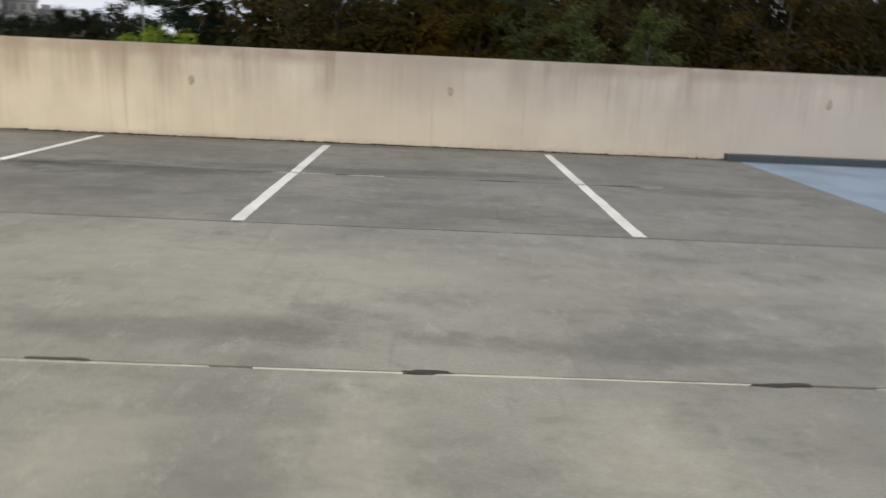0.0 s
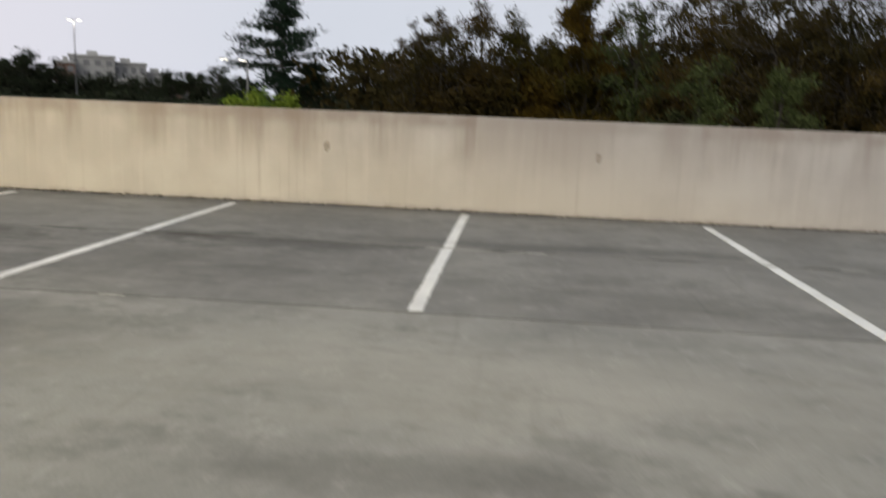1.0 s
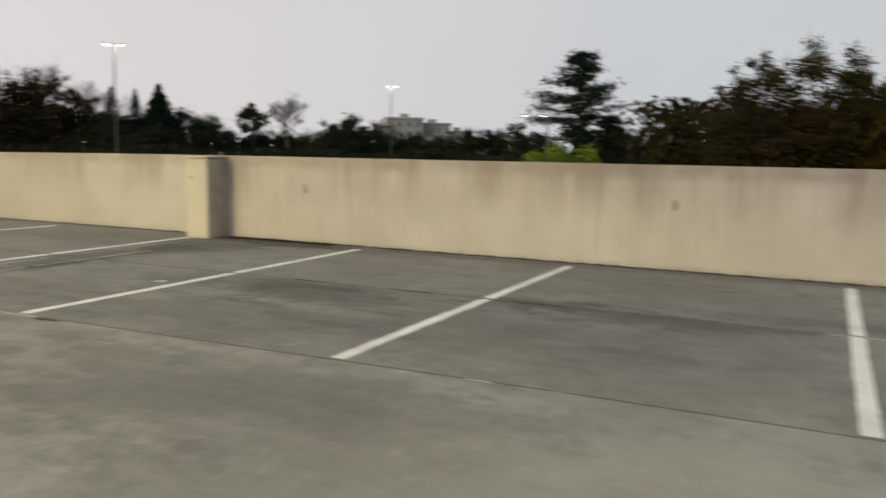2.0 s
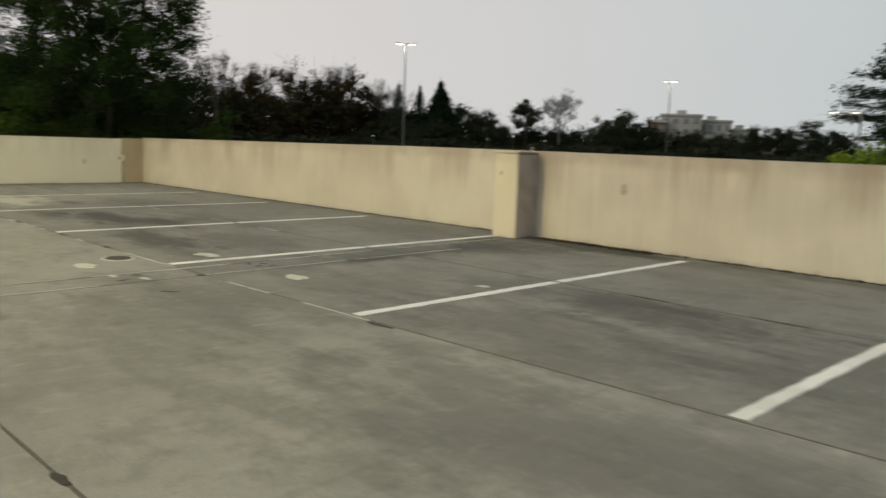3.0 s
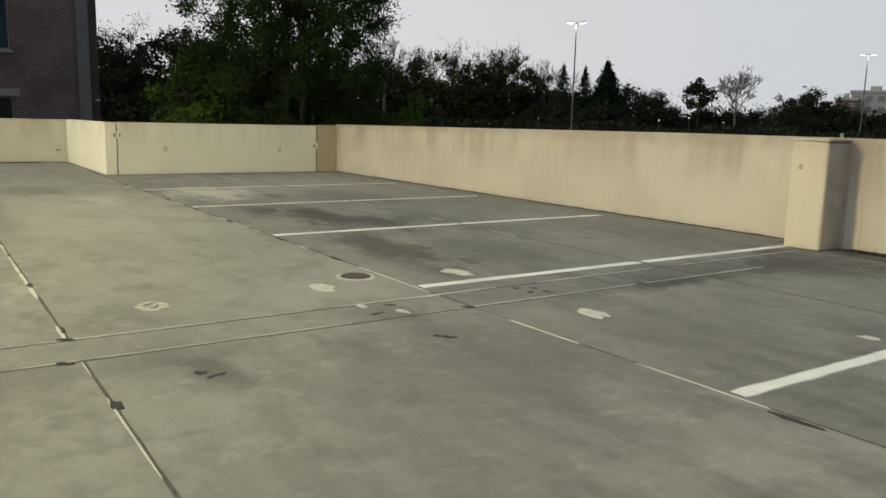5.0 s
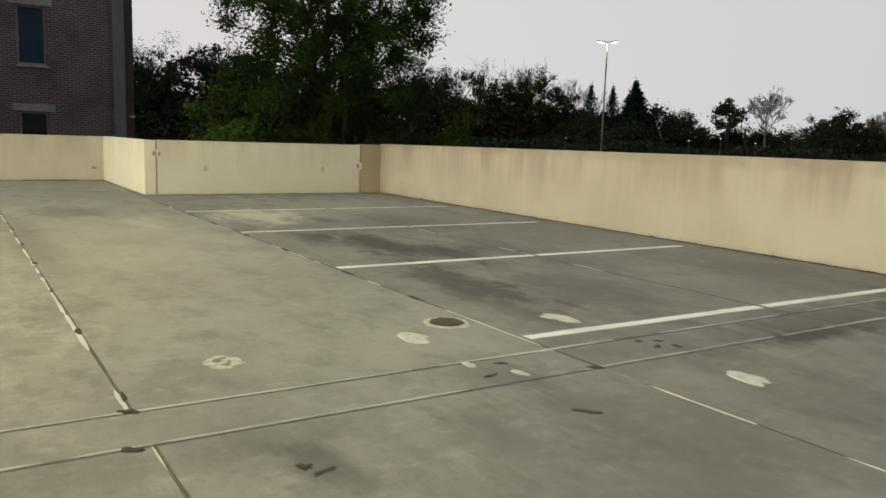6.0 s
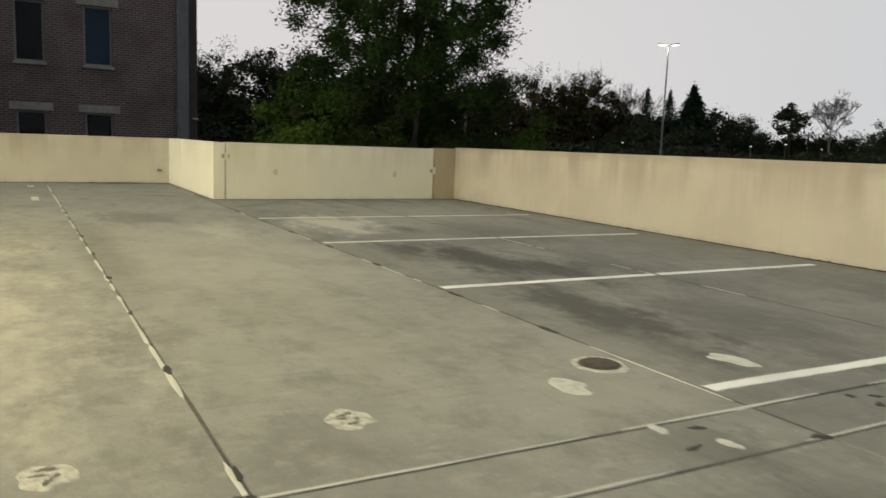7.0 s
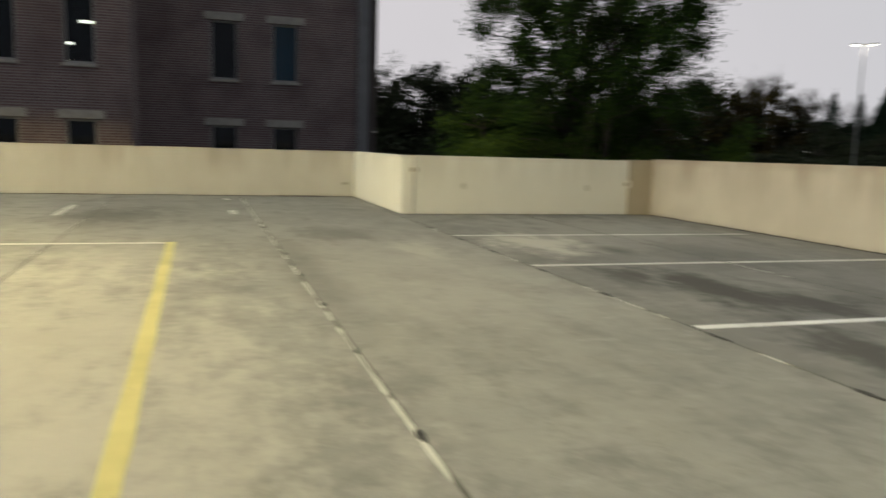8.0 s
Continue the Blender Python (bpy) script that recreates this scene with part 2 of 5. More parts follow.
def parapet_concrete(name, base, pale, dirt):
    """Cast wall with rain streaks that start at the coping and fade downward."""
    m = Nodes(name, 0.86)
    p = m.place()
    cloud = m.noise(p, 0.9, 5)
    runs = m.noise(m.scaled(p, (3.2, 3.2, 0.25)), 1.0, 7, 0.68)
    broad = m.noise(m.scaled(p, (1.1, 1.1, 0.12)), 1.0, 3)
    fine = m.noise(p, 40, 3)
    z = m.add("ShaderNodeSeparateXYZ", Vector=p).outputs["Z"]
    high = m.span(z, 0.35, 1.2)
    c = m.mix(base, pale, m.span(cloud, 0.35, 0.68))
    drips = m.noise(m.scaled(p, (8.5, 8.5, 0.35), (4, 2, 0)), 1.0, 5, 0.6)
    c = m.mix(c, tuple(min(0.9, v * 1.16) for v in pale), m.maths("MULTIPLY", m.span(drips, 0.54, 0.70), 0.24))
    wet = m.maths("MULTIPLY", m.maths("MULTIPLY", m.span(runs, 0.42, 0.66), m.span(broad, 0.34, 0.56, 0.25, 1.0)), high)
    c = m.mix(c, dirt, m.maths("MULTIPLY", wet, 0.8))
    thin = m.noise(m.scaled(p, (14.0, 14.0, 0.30), (9, 5, 0)), 1.0, 4, 0.6)
    c = m.mix(c, dirt, m.maths("MULTIPLY", m.maths("MULTIPLY", m.span(thin, 0.58, 0.72), m.span(broad, 0.36, 0.56)), 0.38))
    c = m.mix(c, dirt, m.maths("MULTIPLY", m.maths("MULTIPLY", m.span(broad, 0.42, 0.66), high), 0.70))
    lip = m.maths("MULTIPLY", m.span(z, 1.02, 1.19), m.span(m.noise(p, 3.0, 4), 0.3, 0.7, 0.2, 0.75))
    c = m.mix(c, dirt, lip)
    foot = m.maths("MULTIPLY", m.span(z, 0.10, 0.0), m.span(m.noise(p, 7.0, 4), 0.4, 0.7, 0.05, 0.7))
    c = m.mix(c, dirt, foot)
    tint = m.add("ShaderNodeObjectInfo").outputs["Random"]
    c = m.mix(c, base, m.maths("MULTIPLY", tint, 0.5))
    c = m.mix(c, dirt, m.span(fine, 0.55, 0.85, 0.0, 0.22))
    m.bump(fine, 0.12, 0.004)
    return m.finish(c)


PARAPET = parapet_concrete("parapet_concrete", (0.450, 0.418, 0.388), (0.535, 0.505, 0.471), (0.275, 0.224, 0.193))
PIER = parapet_concrete("pier_concrete", (0.55, 0.51, 0.44), (0.62, 0.58, 0.50), (0.34, 0.295, 0.24))
PALE_PANEL = parapet_concrete("pale_panel_concrete", (0.77, 0.755, 0.71), (0.82, 0.81, 0.77), (0.53, 0.49, 0.43))
PIER_SHADE_GREY = plain("pier_shade_and_filler", (0.49, 0.445, 0.405), 0.85, 0, 0.3, 3, 0.2)
TAN = parapet_concrete("tan_concrete", (0.44, 0.385, 0.30), (0.49, 0.43, 0.34), (0.31, 0.265, 0.205))
WEST_WALL = parapet_concrete("stained_pale_concrete", (0.53, 0.52, 0.515), (0.61, 0.60, 0.595), (0.29, 0.245, 0.22))
SHELL = plain("shell_concrete", (0.36, 0.34, 0.30), 0.85, 0, 0.3, 1.2)
PATCH = plain("repair_mortar", (0.53, 0.53, 0.51), 0.85, 0, 0.25, 14, 0.3)
PALE_MORTAR = plain("pale_mortar", (0.51, 0.50, 0.46), 0.9, 0, 0.5, 22, 0.4)
FAINT = plain("faint_grout", (0.69, 0.67, 0.61), 0.9, 0, 0.25, 18)
SPOT = plain("lifting_insert_grout", (0.37, 0.325, 0.28), 0.9, 0, 0.3, 18)
SEALANT = worn_paint("joint_sealant", (0.52, 0.515, 0.48), (0.15, 0.14, 0.13), 1.0)
HOLE = plain("crumbled_hole", (0.17, 0.165, 0.15), 0.95, 0, 0.5, 30, 0.4)
OLD_FILL = plain("weathered_filler", (0.105, 0.10, 0.09), 0.9, 0, 0.5, 25, 0.4)
DARK_FILL = plain("dark_filler", (0.035, 0.033, 0.030), 0.85, 0, 0.4, 20, 0.4)
WHITE = worn_paint("white_line_paint", (0.74, 0.745, 0.75), (0.30, 0.29, 0.27), 0.75)
OLD_WHITE = worn_paint("worn_white_paint", (0.58, 0.57, 0.55), (0.19, 0.185, 0.175), 1.0)
YELLOW = worn_paint("yellow_line_paint", (0.50, 0.455, 0.20), (0.34, 0.31, 0.17), 0.8)
BLUE = worn_paint("blue_bay_paint", (0.26, 0.335, 0.44), (0.21, 0.22, 0.24), 0.6)
KERB_BLUE = plain("blue_grey_kerb_paint", (0.045, 0.060, 0.075), 0.6, 0, 0.3, 8)
STEEL = plain("galvanised_steel", (0.38, 0.37, 0.34), 0.5, 0.7, 0.3, 25)
IRON = plain("dark_cast_iron", (0.095, 0.080, 0.074), 0.7, 0.3, 0.4, 30)
RUST = plain("rusty_bracket", (0.13, 0.105, 0.085), 0.8, 0.2, 0.4, 25)
LITTER = plain("leaf_litter", (0.060, 0.046, 0.030), 0.95, 0, 0.5, 30, 0.5)
POLE = plain("painted_pole_steel", (0.12, 0.12, 0.125), 0.5, 0.3, 0.2, 4)
GAP_SHADE = plain("gap_shadow_black", (0.03, 0.028, 0.025), 0.9, 0, 0.2, 10)


def brickwork(name, one, two, mortar):
    m = Nodes(name, 0.85)
    p = m.place()
    s = m.add("ShaderNodeSeparateXYZ", Vector=p)
    along = m.maths("ADD", s.outputs["X"], s.outputs["Y"])
    flat = m.add("ShaderNodeCombineXYZ", X=along, Y=s.outputs["Z"])
    b = m.add("ShaderNodeTexBrick", Vector=flat.outputs[0], Scale=1.0)
    b.inputs["Color1"].default_value, b.inputs["Color2"].default_value = (*one, 1), (*two, 1)
    b.inputs["Mortar"].default_value = (*mortar, 1)
    b.inputs["Brick Width"].default_value, b.inputs["Row Height"].default_value = 0.26, 0.085
    b.inputs["Mortar Size"].default_value = 0.017
    b.inputs["Bias"].default_value = -0.1
    tone = m.noise(p, 0.7, 5)
    grain = m.noise(p, 30, 3)
    c = m.mix(b.outputs["Color"], tuple(v * 0.6 for v in one), m.span(tone, 0.4, 0.72, 0.0, 0.5))
    c = m.mix(c, (0.03, 0.025, 0.022), m.span(grain, 0.55, 0.85, 0.0, 0.35))
    m.bump(b.outputs["Fac"], -0.5, 0.01)
    return m.finish(c)


BRICK = brickwork("red_brown_brick", (0.118, 0.069, 0.072), (0.175, 0.106, 0.105), (0.275, 0.24, 0.23))
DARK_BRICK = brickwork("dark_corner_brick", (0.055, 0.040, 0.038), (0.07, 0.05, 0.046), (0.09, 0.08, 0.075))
STONE = plain("cast_stone", (0.42, 0.39, 0.35), 0.8, 0, 0.25, 5)
FRAME_PAINT = plain("grey_window_frame", (0.33, 0.32, 0.31), 0.5, 0, 0.15, 5)
GREY_METAL = plain("grey_metal_panel", (0.23, 0.225, 0.235), 0.55, 0.2, 0.2, 2)
BLIND = plain("blue_window_blind", (0.075, 0.25, 0.38), 0.7, 0, 0.1, 3)
ROOM_DARK = plain("unlit_room_black", (0.022, 0.022, 0.026), 0.9, 0, 0.2, 2)
FAR_PALE = plain("far_pale_facade", (0.42, 0.415, 0.41), 0.85, 0, 0.2, 0.3)
FAR_RED = plain("far_brick_facade", (0.19, 0.12, 0.095), 0.85, 0, 0.2, 0.3)
FAR_DARK = plain("far_window_glass", (0.22, 0.22, 0.23), 0.2, 0, 0.1, 1)


def window_glass():
    m = Nodes("window_glass", 0.0)
    m.bsdf.inputs["Base Color"].default_value = (0.45, 0.50, 0.52, 1)
    m.bsdf.inputs["Transmission Weight"].default_value = 1.0
    m.bsdf.inputs["IOR"].default_value = 1.33
    return m.mat


GLASS = window_glass()


def lamp_glow(name, colour, strength):
    m = Nodes(name, 0.4)
    m.bsdf.inputs["Base Color"].default_value = (*colour, 1)
    m.bsdf.inputs["Emission Color"].default_value = (*colour, 1)
    m.bsdf.inputs["Emission Strength"].default_value = strength
    return m.mat


LAMP_FACE = lamp_glow("lit_lamp_lens", (1.0, 0.93, 0.80), 5.0)
FAR_LIGHT = lamp_glow("far_light_lens", (1.0, 0.95, 0.85), 1.6)


def foliage(name, a, b, c, gloss=0.85):
    m = Nodes(name, gloss)
    isle = m.add("ShaderNodeNewGeometry").outputs["Random Per Island"]
    big = m.noise(m.place(), 0.45, 3)
    col = m.mix(a, b, isle)
    col = m.mix(col, c, m.span(big, 0.42, 0.66))
    m.bsdf.inputs["Specular IOR Level"].default_value = 0.06
    return m.finish(col)


GREEN = foliage("green_leaves", (0.026, 0.052, 0.012), (0.050, 0.090, 0.019), (0.027, 0.042, 0.013))
# the green raised, with lamplight on the low growth put into its colour
LIT_GREEN = foliage("lamplit_green_leaves", (0.042, 0.072, 0.016), (0.074, 0.118, 0.026), (0.032, 0.052, 0.016))
LIME = foliage("yellow_green_leaves", (0.14, 0.20, 0.025), (0.22, 0.28, 0.036), (0.08, 0.14, 0.022))
SAGE = foliage("grey_green_leaves", (0.048, 0.062, 0.022), (0.080, 0.098, 0.036), (0.040, 0.046, 0.020))
RUSSET = foliage("russet_leaves", (0.046, 0.033, 0.010), (0.068, 0.046, 0.013), (0.036, 0.031, 0.010))
AMBER = foliage("amber_leaves", (0.056, 0.037, 0.006), (0.080, 0.051, 0.008), (0.038, 0.034, 0.007))
BROWN = foliage("brown_leaves", (0.034, 0.026, 0.009), (0.047, 0.036, 0.011), (0.027, 0.025, 0.009))
NEEDLE = foliage("dark_pine_needles", (0.010, 0.021, 0.013), (0.018, 0.032, 0.018), (0.010, 0.018, 0.012))
DUSK_GREEN = foliage("far_dark_leaves", (0.021, 0.028, 0.016), (0.029, 0.037, 0.020), (0.022, 0.024, 0.015))
BARK = plain("grey_brown_bark", (0.050, 0.042, 0.034), 0.9, 0, 0.4, 9, 0.5)
PALE_BARK = plain("pale_twig_bark", (0.12, 0.108, 0.10), 0.9, 0, 0.3, 6)


def ground_material():
    m = Nodes("lawn_and_lots", 0.95)
    p = m.place()
    n = m.noise(p, 0.02, 5)
    g = m.noise(p, 0.6, 5)
    c = m.mix((0.030, 0.038, 0.018), (0.055, 0.050, 0.030), m.span(g, 0.35, 0.7))
    c = m.mix(c, (0.055, 0.054, 0.052), m.span(n, 0.50, 0.56))
    return m.finish(c)


GROUND = ground_material()

# ---- mesh helpers ----


def mesh_of(name, verts, faces, material, smooth=False):
    me = bpy.data.meshes.new(name)
    me.from_pydata(verts, [], faces)
    me.materials.append(material)
    if smooth:
        me.polygons.foreach_set("use_smooth", [True] * len(me.polygons))
    me.update()
    return me


def under(ob, parent):
    ob.parent = parent
    return ob


def piece(name, me, parent, label=""):
    return tagged(under(new(name, me), parent), label)


def part(name, bm, material, parent=None, label=""):
    bmesh.ops.recalc_face_normals(bm, faces=bm.faces[:])
    me = bpy.data.meshes.new(name)
    bm.to_mesh(me)
    bm.free()
    me.materials.append(material)
    ob = new(name, me)
    if parent:
        ob.parent = parent
    return tagged(ob, label)


def thing(name, label, category, kind="", group="", at=(0, 0, 0), turn=0.0):
    ob = new(name)
    ob.empty_display_size = 0.2
    ob.matrix_world = pose(*at, 0, 0, turn)
    return tagged(ob, label, category, group, kind)


def block(x0, x1, y0, y1, z0, z1, bevel=0.0, bm=None):
    """A box, by its sides, with its edges rounded."""
    own = bmesh.new()
    bmesh.ops.create_cube(own, size=1, matrix=Matrix.Translation(((x0 + x1) / 2, (y0 + y1) / 2, (z0 + z1) / 2)) @ Matrix.Diagonal((x1 - x0, y1 - y0, z1 - z0, 1)))
    if bevel:
        bmesh.ops.bevel(own, geom=own.edges[:], offset=bevel, segments=2, affect="EDGES", profile=0.6)
    if bm is None:
        return own
    tmp = bpy.data.meshes.new("tmp")
    own.to_mesh(tmp)
    own.free()
    bm.from_mesh(tmp)
    bpy.data.meshes.remove(tmp)
    return bm


def slab_mesh(name, x0, x1, y0, y1, z0, z1, c, material, bend0=None, bend1=None):
    """A slab with a chamfer round its upper edges; its long sides may bend, by a function of x."""
    xs = [x0, x1] if not (bend0 or bend1) else [x0, *[x for x in BEND_X if x0 < x < x1], x1]
    v, f = [], []
    for i, x in enumerate(xs):
        a, b = y0 + (bend0(x) if bend0 else 0), y1 + (bend1(x) if bend1 else 0)
        xc = x + c if i == 0 else x - c if i == len(xs) - 1 else x
        v += [(x, a, z0), (x, a, z1 - c), (xc, a + c, z1), (xc, b - c, z1), (x, b, z1 - c), (x, b, z0)]
    for i in range(len(xs) - 1):
        q = 6 * i
        f += [(q + k, q + 6 + k, q + 6 + (k + 1) % 6, q + (k + 1) % 6) for k in range(6)]
    e = 6 * (len(xs) - 1)
    f += [(0, 1, 4, 5), (1, 2, 3, 4), (e + 5, e + 4, e + 1, e), (e + 4, e + 3, e + 2, e + 1)]
    return mesh_of(name, v, f, material)


def blot(name, x, y, rx, ry, turn, z, thick, material, seed, points=22, rag=0.22):
    """A flat lump with a ragged outline and a domed rim."""
    rng = random.Random(seed)
    bm = bmesh.new()
    rings = []
    points = max(points, 30)
    waves = [(h, rng.uniform(0, 6.3), rng.uniform(0.4, 1.0) / h ** 0.7) for h in range(2, 8)]
    wob = [1 + rag * sum(g * math.sin(h * 2 * math.pi * k / points + f) for h, f, g in waves) for k in range(points)]
    c, s = math.cos(radians(turn)), math.sin(radians(turn))
    for k_r, h in ((1.0, 0.0), (0.93, thick), (0.5, thick * 1.05)):
        ring = []
        for k in range(points):
            a = 2 * math.pi * k / points
            u, v = rx * wob[k] * k_r * math.cos(a), ry * wob[k] * k_r * math.sin(a)
            ring.append(bm.verts.new((x + c * u - s * v, y + s * u + c * v, z + h)))
        rings.append(ring)
    for a, b in zip(rings, rings[1:]):
        for k in range(points):
            bm.faces.new((a[k], a[(k + 1) % points], b[(k + 1) % points], b[k]))
    bm.faces.new(rings[-1])
    return bm


def tube(verts, faces, pts, radii, sides=6):
    """Adds a tapered tube along pts to a list of verts and faces."""
    start = len(verts)
    for i, p in enumerate(pts):
        a = pts[min(i + 1, len(pts) - 1)] - pts[max(i - 1, 0)]
        a = a.normalized() if a.length > 1e-6 else Vector((0, 0, 1))
        u = a.orthogonal().normalized()
        w = a.cross(u)
        for k in range(sides):
            t = 2 * math.pi * k / sides
            verts.append(p + (u * math.cos(t) + w * math.sin(t)) * radii[i])
    for i in range(len(pts) - 1):
        for k in range(sides):
            q = start + i * sides
            faces.append((q + k, q + (k + 1) % sides, q + sides + (k + 1) % sides, q + sides + k))
    faces.append(tuple(start + (len(pts) - 1) * sides + k for k in range(sides)))


def leaves_mesh(name, centres, material, size, rng, slim=0.55, flat=0.0, cores=()):
    """Small pointed leaves, one kite each, at the given centres, turned at random; cores are (centre, radius) of denser inner sprays."""
    n = len(centres)
    length = size * rng.uniform(0.6, 1.35, (n, 1))
    if len(cores):
        each = 24
        middle = np.repeat(np.array([c for c, r in cores]), each, axis=0)
        radius = np.repeat(np.array([r for c, r in cores]), each)[:, None]
        centres = np.concatenate([centres, middle + rng.normal(size=middle.shape) * radius * (0.45, 0.45, 0.36)])
        length = np.concatenate([length, radius * rng.uniform(0.38, 0.70, radius.shape)])
        n = len(centres)
    axis = rng.normal(size=(n, 3))
    axis[:, 2] *= 1 - flat
    axis /= np.linalg.norm(axis, axis=1, keepdims=True) + 1e-9
    side = np.cross(axis, rng.normal(size=(n, 3)))
    side /= np.linalg.norm(side, axis=1, keepdims=True) + 1e-9
    verts = np.empty((n, 4, 3))
    verts[:, 0] = centres - axis * length * 0.5
    verts[:, 1] = centres + side * length * slim * 0.5 + axis * length * 0.08
    verts[:, 2] = centres + axis * length * 0.5
    verts[:, 3] = centres - side * length * slim * 0.5 + axis * length * 0.08
    me = bpy.data.meshes.new(name)
    me.vertices.add(4 * n)
    me.vertices.foreach_set("co", verts.ravel())
    me.loops.add(4 * n)
    me.loops.foreach_set("vertex_index", np.arange(4 * n, dtype=np.int32))
    me.polygons.add(n)
    me.polygons.foreach_set("loop_start", np.arange(0, 4 * n, 4, dtype=np.int32))
    me.update(calc_edges=True)
    me.validate()
    me.materials.append(material)
    return me


# ---- large structure ----
GROUND_Z = -6.0
WALL_H = 1.19
ground = part("ground", block(-2500, 2500, -2500, 2500, GROUND_Z - 1, GROUND_Z), GROUND)
tagged(ground, "dark lawn and car park asphalt far below", "ground", kind="structure")

# roof deck: precast slabs with sealed joints between them
floor = part("floor", block(-26.9, 30.2, -34.2, 0.2, -0.55, -0.14), SHELL)
tagged(floor, "weathered grey concrete parking deck with sealed joints", "floor", kind="structure")
JOINT_Y = (0.0, -2.94, -5.56, -8.205, -10.9, -13.7, -16.5, -19.3, -22.1, -24.9, -28.0, -31.0, -34.0)
GAP = 0.004
BEND_X = (-8.2, -1.5, 6.0)


def bend(x):
    """The joint at the foot of the bays runs a little off true east of the movement joint."""
    return 0.13 * min(1.0, max(0.0, (x + 8.2) / 6.7)) - 0.05 * min(1.0, max(0.0, (x + 1.5) / 7.5))


for j in range(len(JOINT_Y) - 1):
    runs = ((-26.7, -8.75), (-8.75, -8.29), (-8.29, 30.0))
    for x0, x1 in runs:
        ya, yb = JOINT_Y[j + 1], JOINT_Y[j]
        if x1 == -8.29:
            # the strip between the movement joints is cast in long lengths
            if j in (1, 3, 4):
                continue
            ya, yb = (-5.56, 0.0) if j == 0 else (-13.7, -5.56) if j == 2 else (ya, yb)
        piece("slab", slab_mesh("slab", x0 + GAP, x1 - GAP, ya + GAP, yb - GAP, -0.135, 0.0, 0.008, STALL if j < 2 else LANE,
                                 bend if ya == -5.56 and x0 > -8.5 else None, bend if yb == -5.56 and x0 > -8.5 else None), floor)


def ribbon(a, b, across, offset, width, top, along_x, rng, gaps, rough):
    """A strip of joint filler whose width wanders; it thins out to nothing where the filler is gone."""
    n = max(3, int((b - a) / 0.09))
    phase = rng.uniform(0, 99)
    verts, faces, gone = [], [], []
    for i in range(n + 1):
        u = a + (b - a) * i / n
        w = noise.noise(Vector((u * 1.7 + phase, phase, 0))) + 0.6 * noise.noise(Vector((u * 6.0, phase, 3)))
        left = noise.noise(Vector((u * 0.9, phase, 9))) + 0.35 * noise.noise(Vector((u * 4.1, phase, 2)))
        gone.append(left < gaps)
        w = 0.0008 if gone[-1] else max(0.0008, width * (1 + rough * w))
        v = across + offset + (bend(u) if along_x and across == -5.56 else 0) + 0.35 * width * noise.noise(Vector((u * 3.0, phase, 5)))
        for d, z in ((-w, top - 0.004), (-0.6 * w, top), (0.6 * w, top), (w, top - 0.004)):
            verts.append((u, v + d, z) if along_x else (v + d, u, z))
    for i in range(n):
        if not (gone[i] and gone[i + 1]):
            faces += [(q, q + 4, q + 5, q + 1) for q in range(4 * i, 4 * i + 3)]
    return verts, faces


def joint(x0, x1, y0, y1, seed, pale_gaps=-0.25, width=0.007, pale=0.007, fill_gaps=-0.9, lip=-0.010):
    """A deck joint: a dark weathered groove, and a pale bead of old sealant along one lip."""
    rng = random.Random(seed)
    along_x = abs(x1 - x0) > abs(y1 - y0)
    a, end, across = (x0, x1, y0) if along_x else (y0, y1, x0)
    while a < end - 0.05:
        b = min(end, a + 3.0)
        for name, offset, w, top, gaps, rough, mat in (("joint_filler", 0.0, width, 0.0015, fill_gaps, 0.9, OLD_FILL), ("sealant", lip, pale, 0.003, pale_gaps, 1.0, SEALANT)):
            v, f = ribbon(a, b, across, offset, w, top, along_x, rng, gaps, rough)
            if not f:
                continue
            bm = bmesh.new()
            bm.from_mesh(mesh_of(name, v, f, mat))
            bmesh.ops.recalc_face_normals(bm, faces=bm.faces[:])
            if sum(fc.normal.z for fc in bm.faces) < 0:
                bmesh.ops.reverse_faces(bm, faces=bm.faces[:])
            me = bpy.data.meshes.new(name)
            bm.to_mesh(me)
            bm.free()
            me.materials.append(mat)
            piece(name, me, floor)
        a = b


joint(-26, -8.77, -8.205, -8.205, 5, -0.12, 0.010, 0.014, -0.9, -0.016)
joint(-8.27, 12, -8.205, -8.205, 15, -0.15, 0.008, 0.0058, -0.35)
joint(-26, -8.77, -5.56, -5.56, 6, 0.05, 0.007, 0.007)
joint(-8.73, -8.31, -5.56, -5.56, 12, 2.0, 0.014, 0.004)
joint(-8.27, -7.2, -5.56, -5.56, 7, -0.05, 0.004, 0.008, -0.1)
joint(-7.2, -5.9, -5.56, -5.56, 27, 0.35, 0.003, 0.005, 0.1)
joint(-5.9, 12, -5.56, -5.56, 17, 0.45, 0.008, 0.004, -0.30)
joint(-26, 12, -2.94, -2.94, 8, 0.45, 0.009, 0.004, -0.32)
joint(-26, 12, -10.9, -10.9, 9, 0.1, 0.006, 0.006)
joint(-8.75, -8.75, -14, -0.7, 10, -0.22, 0.007, 0.011, -0.45, -0.012)
joint(-8.29, -8.29, -14, -0.7, 11, -0.08, 0.012, 0.011, -0.75, -0.017)

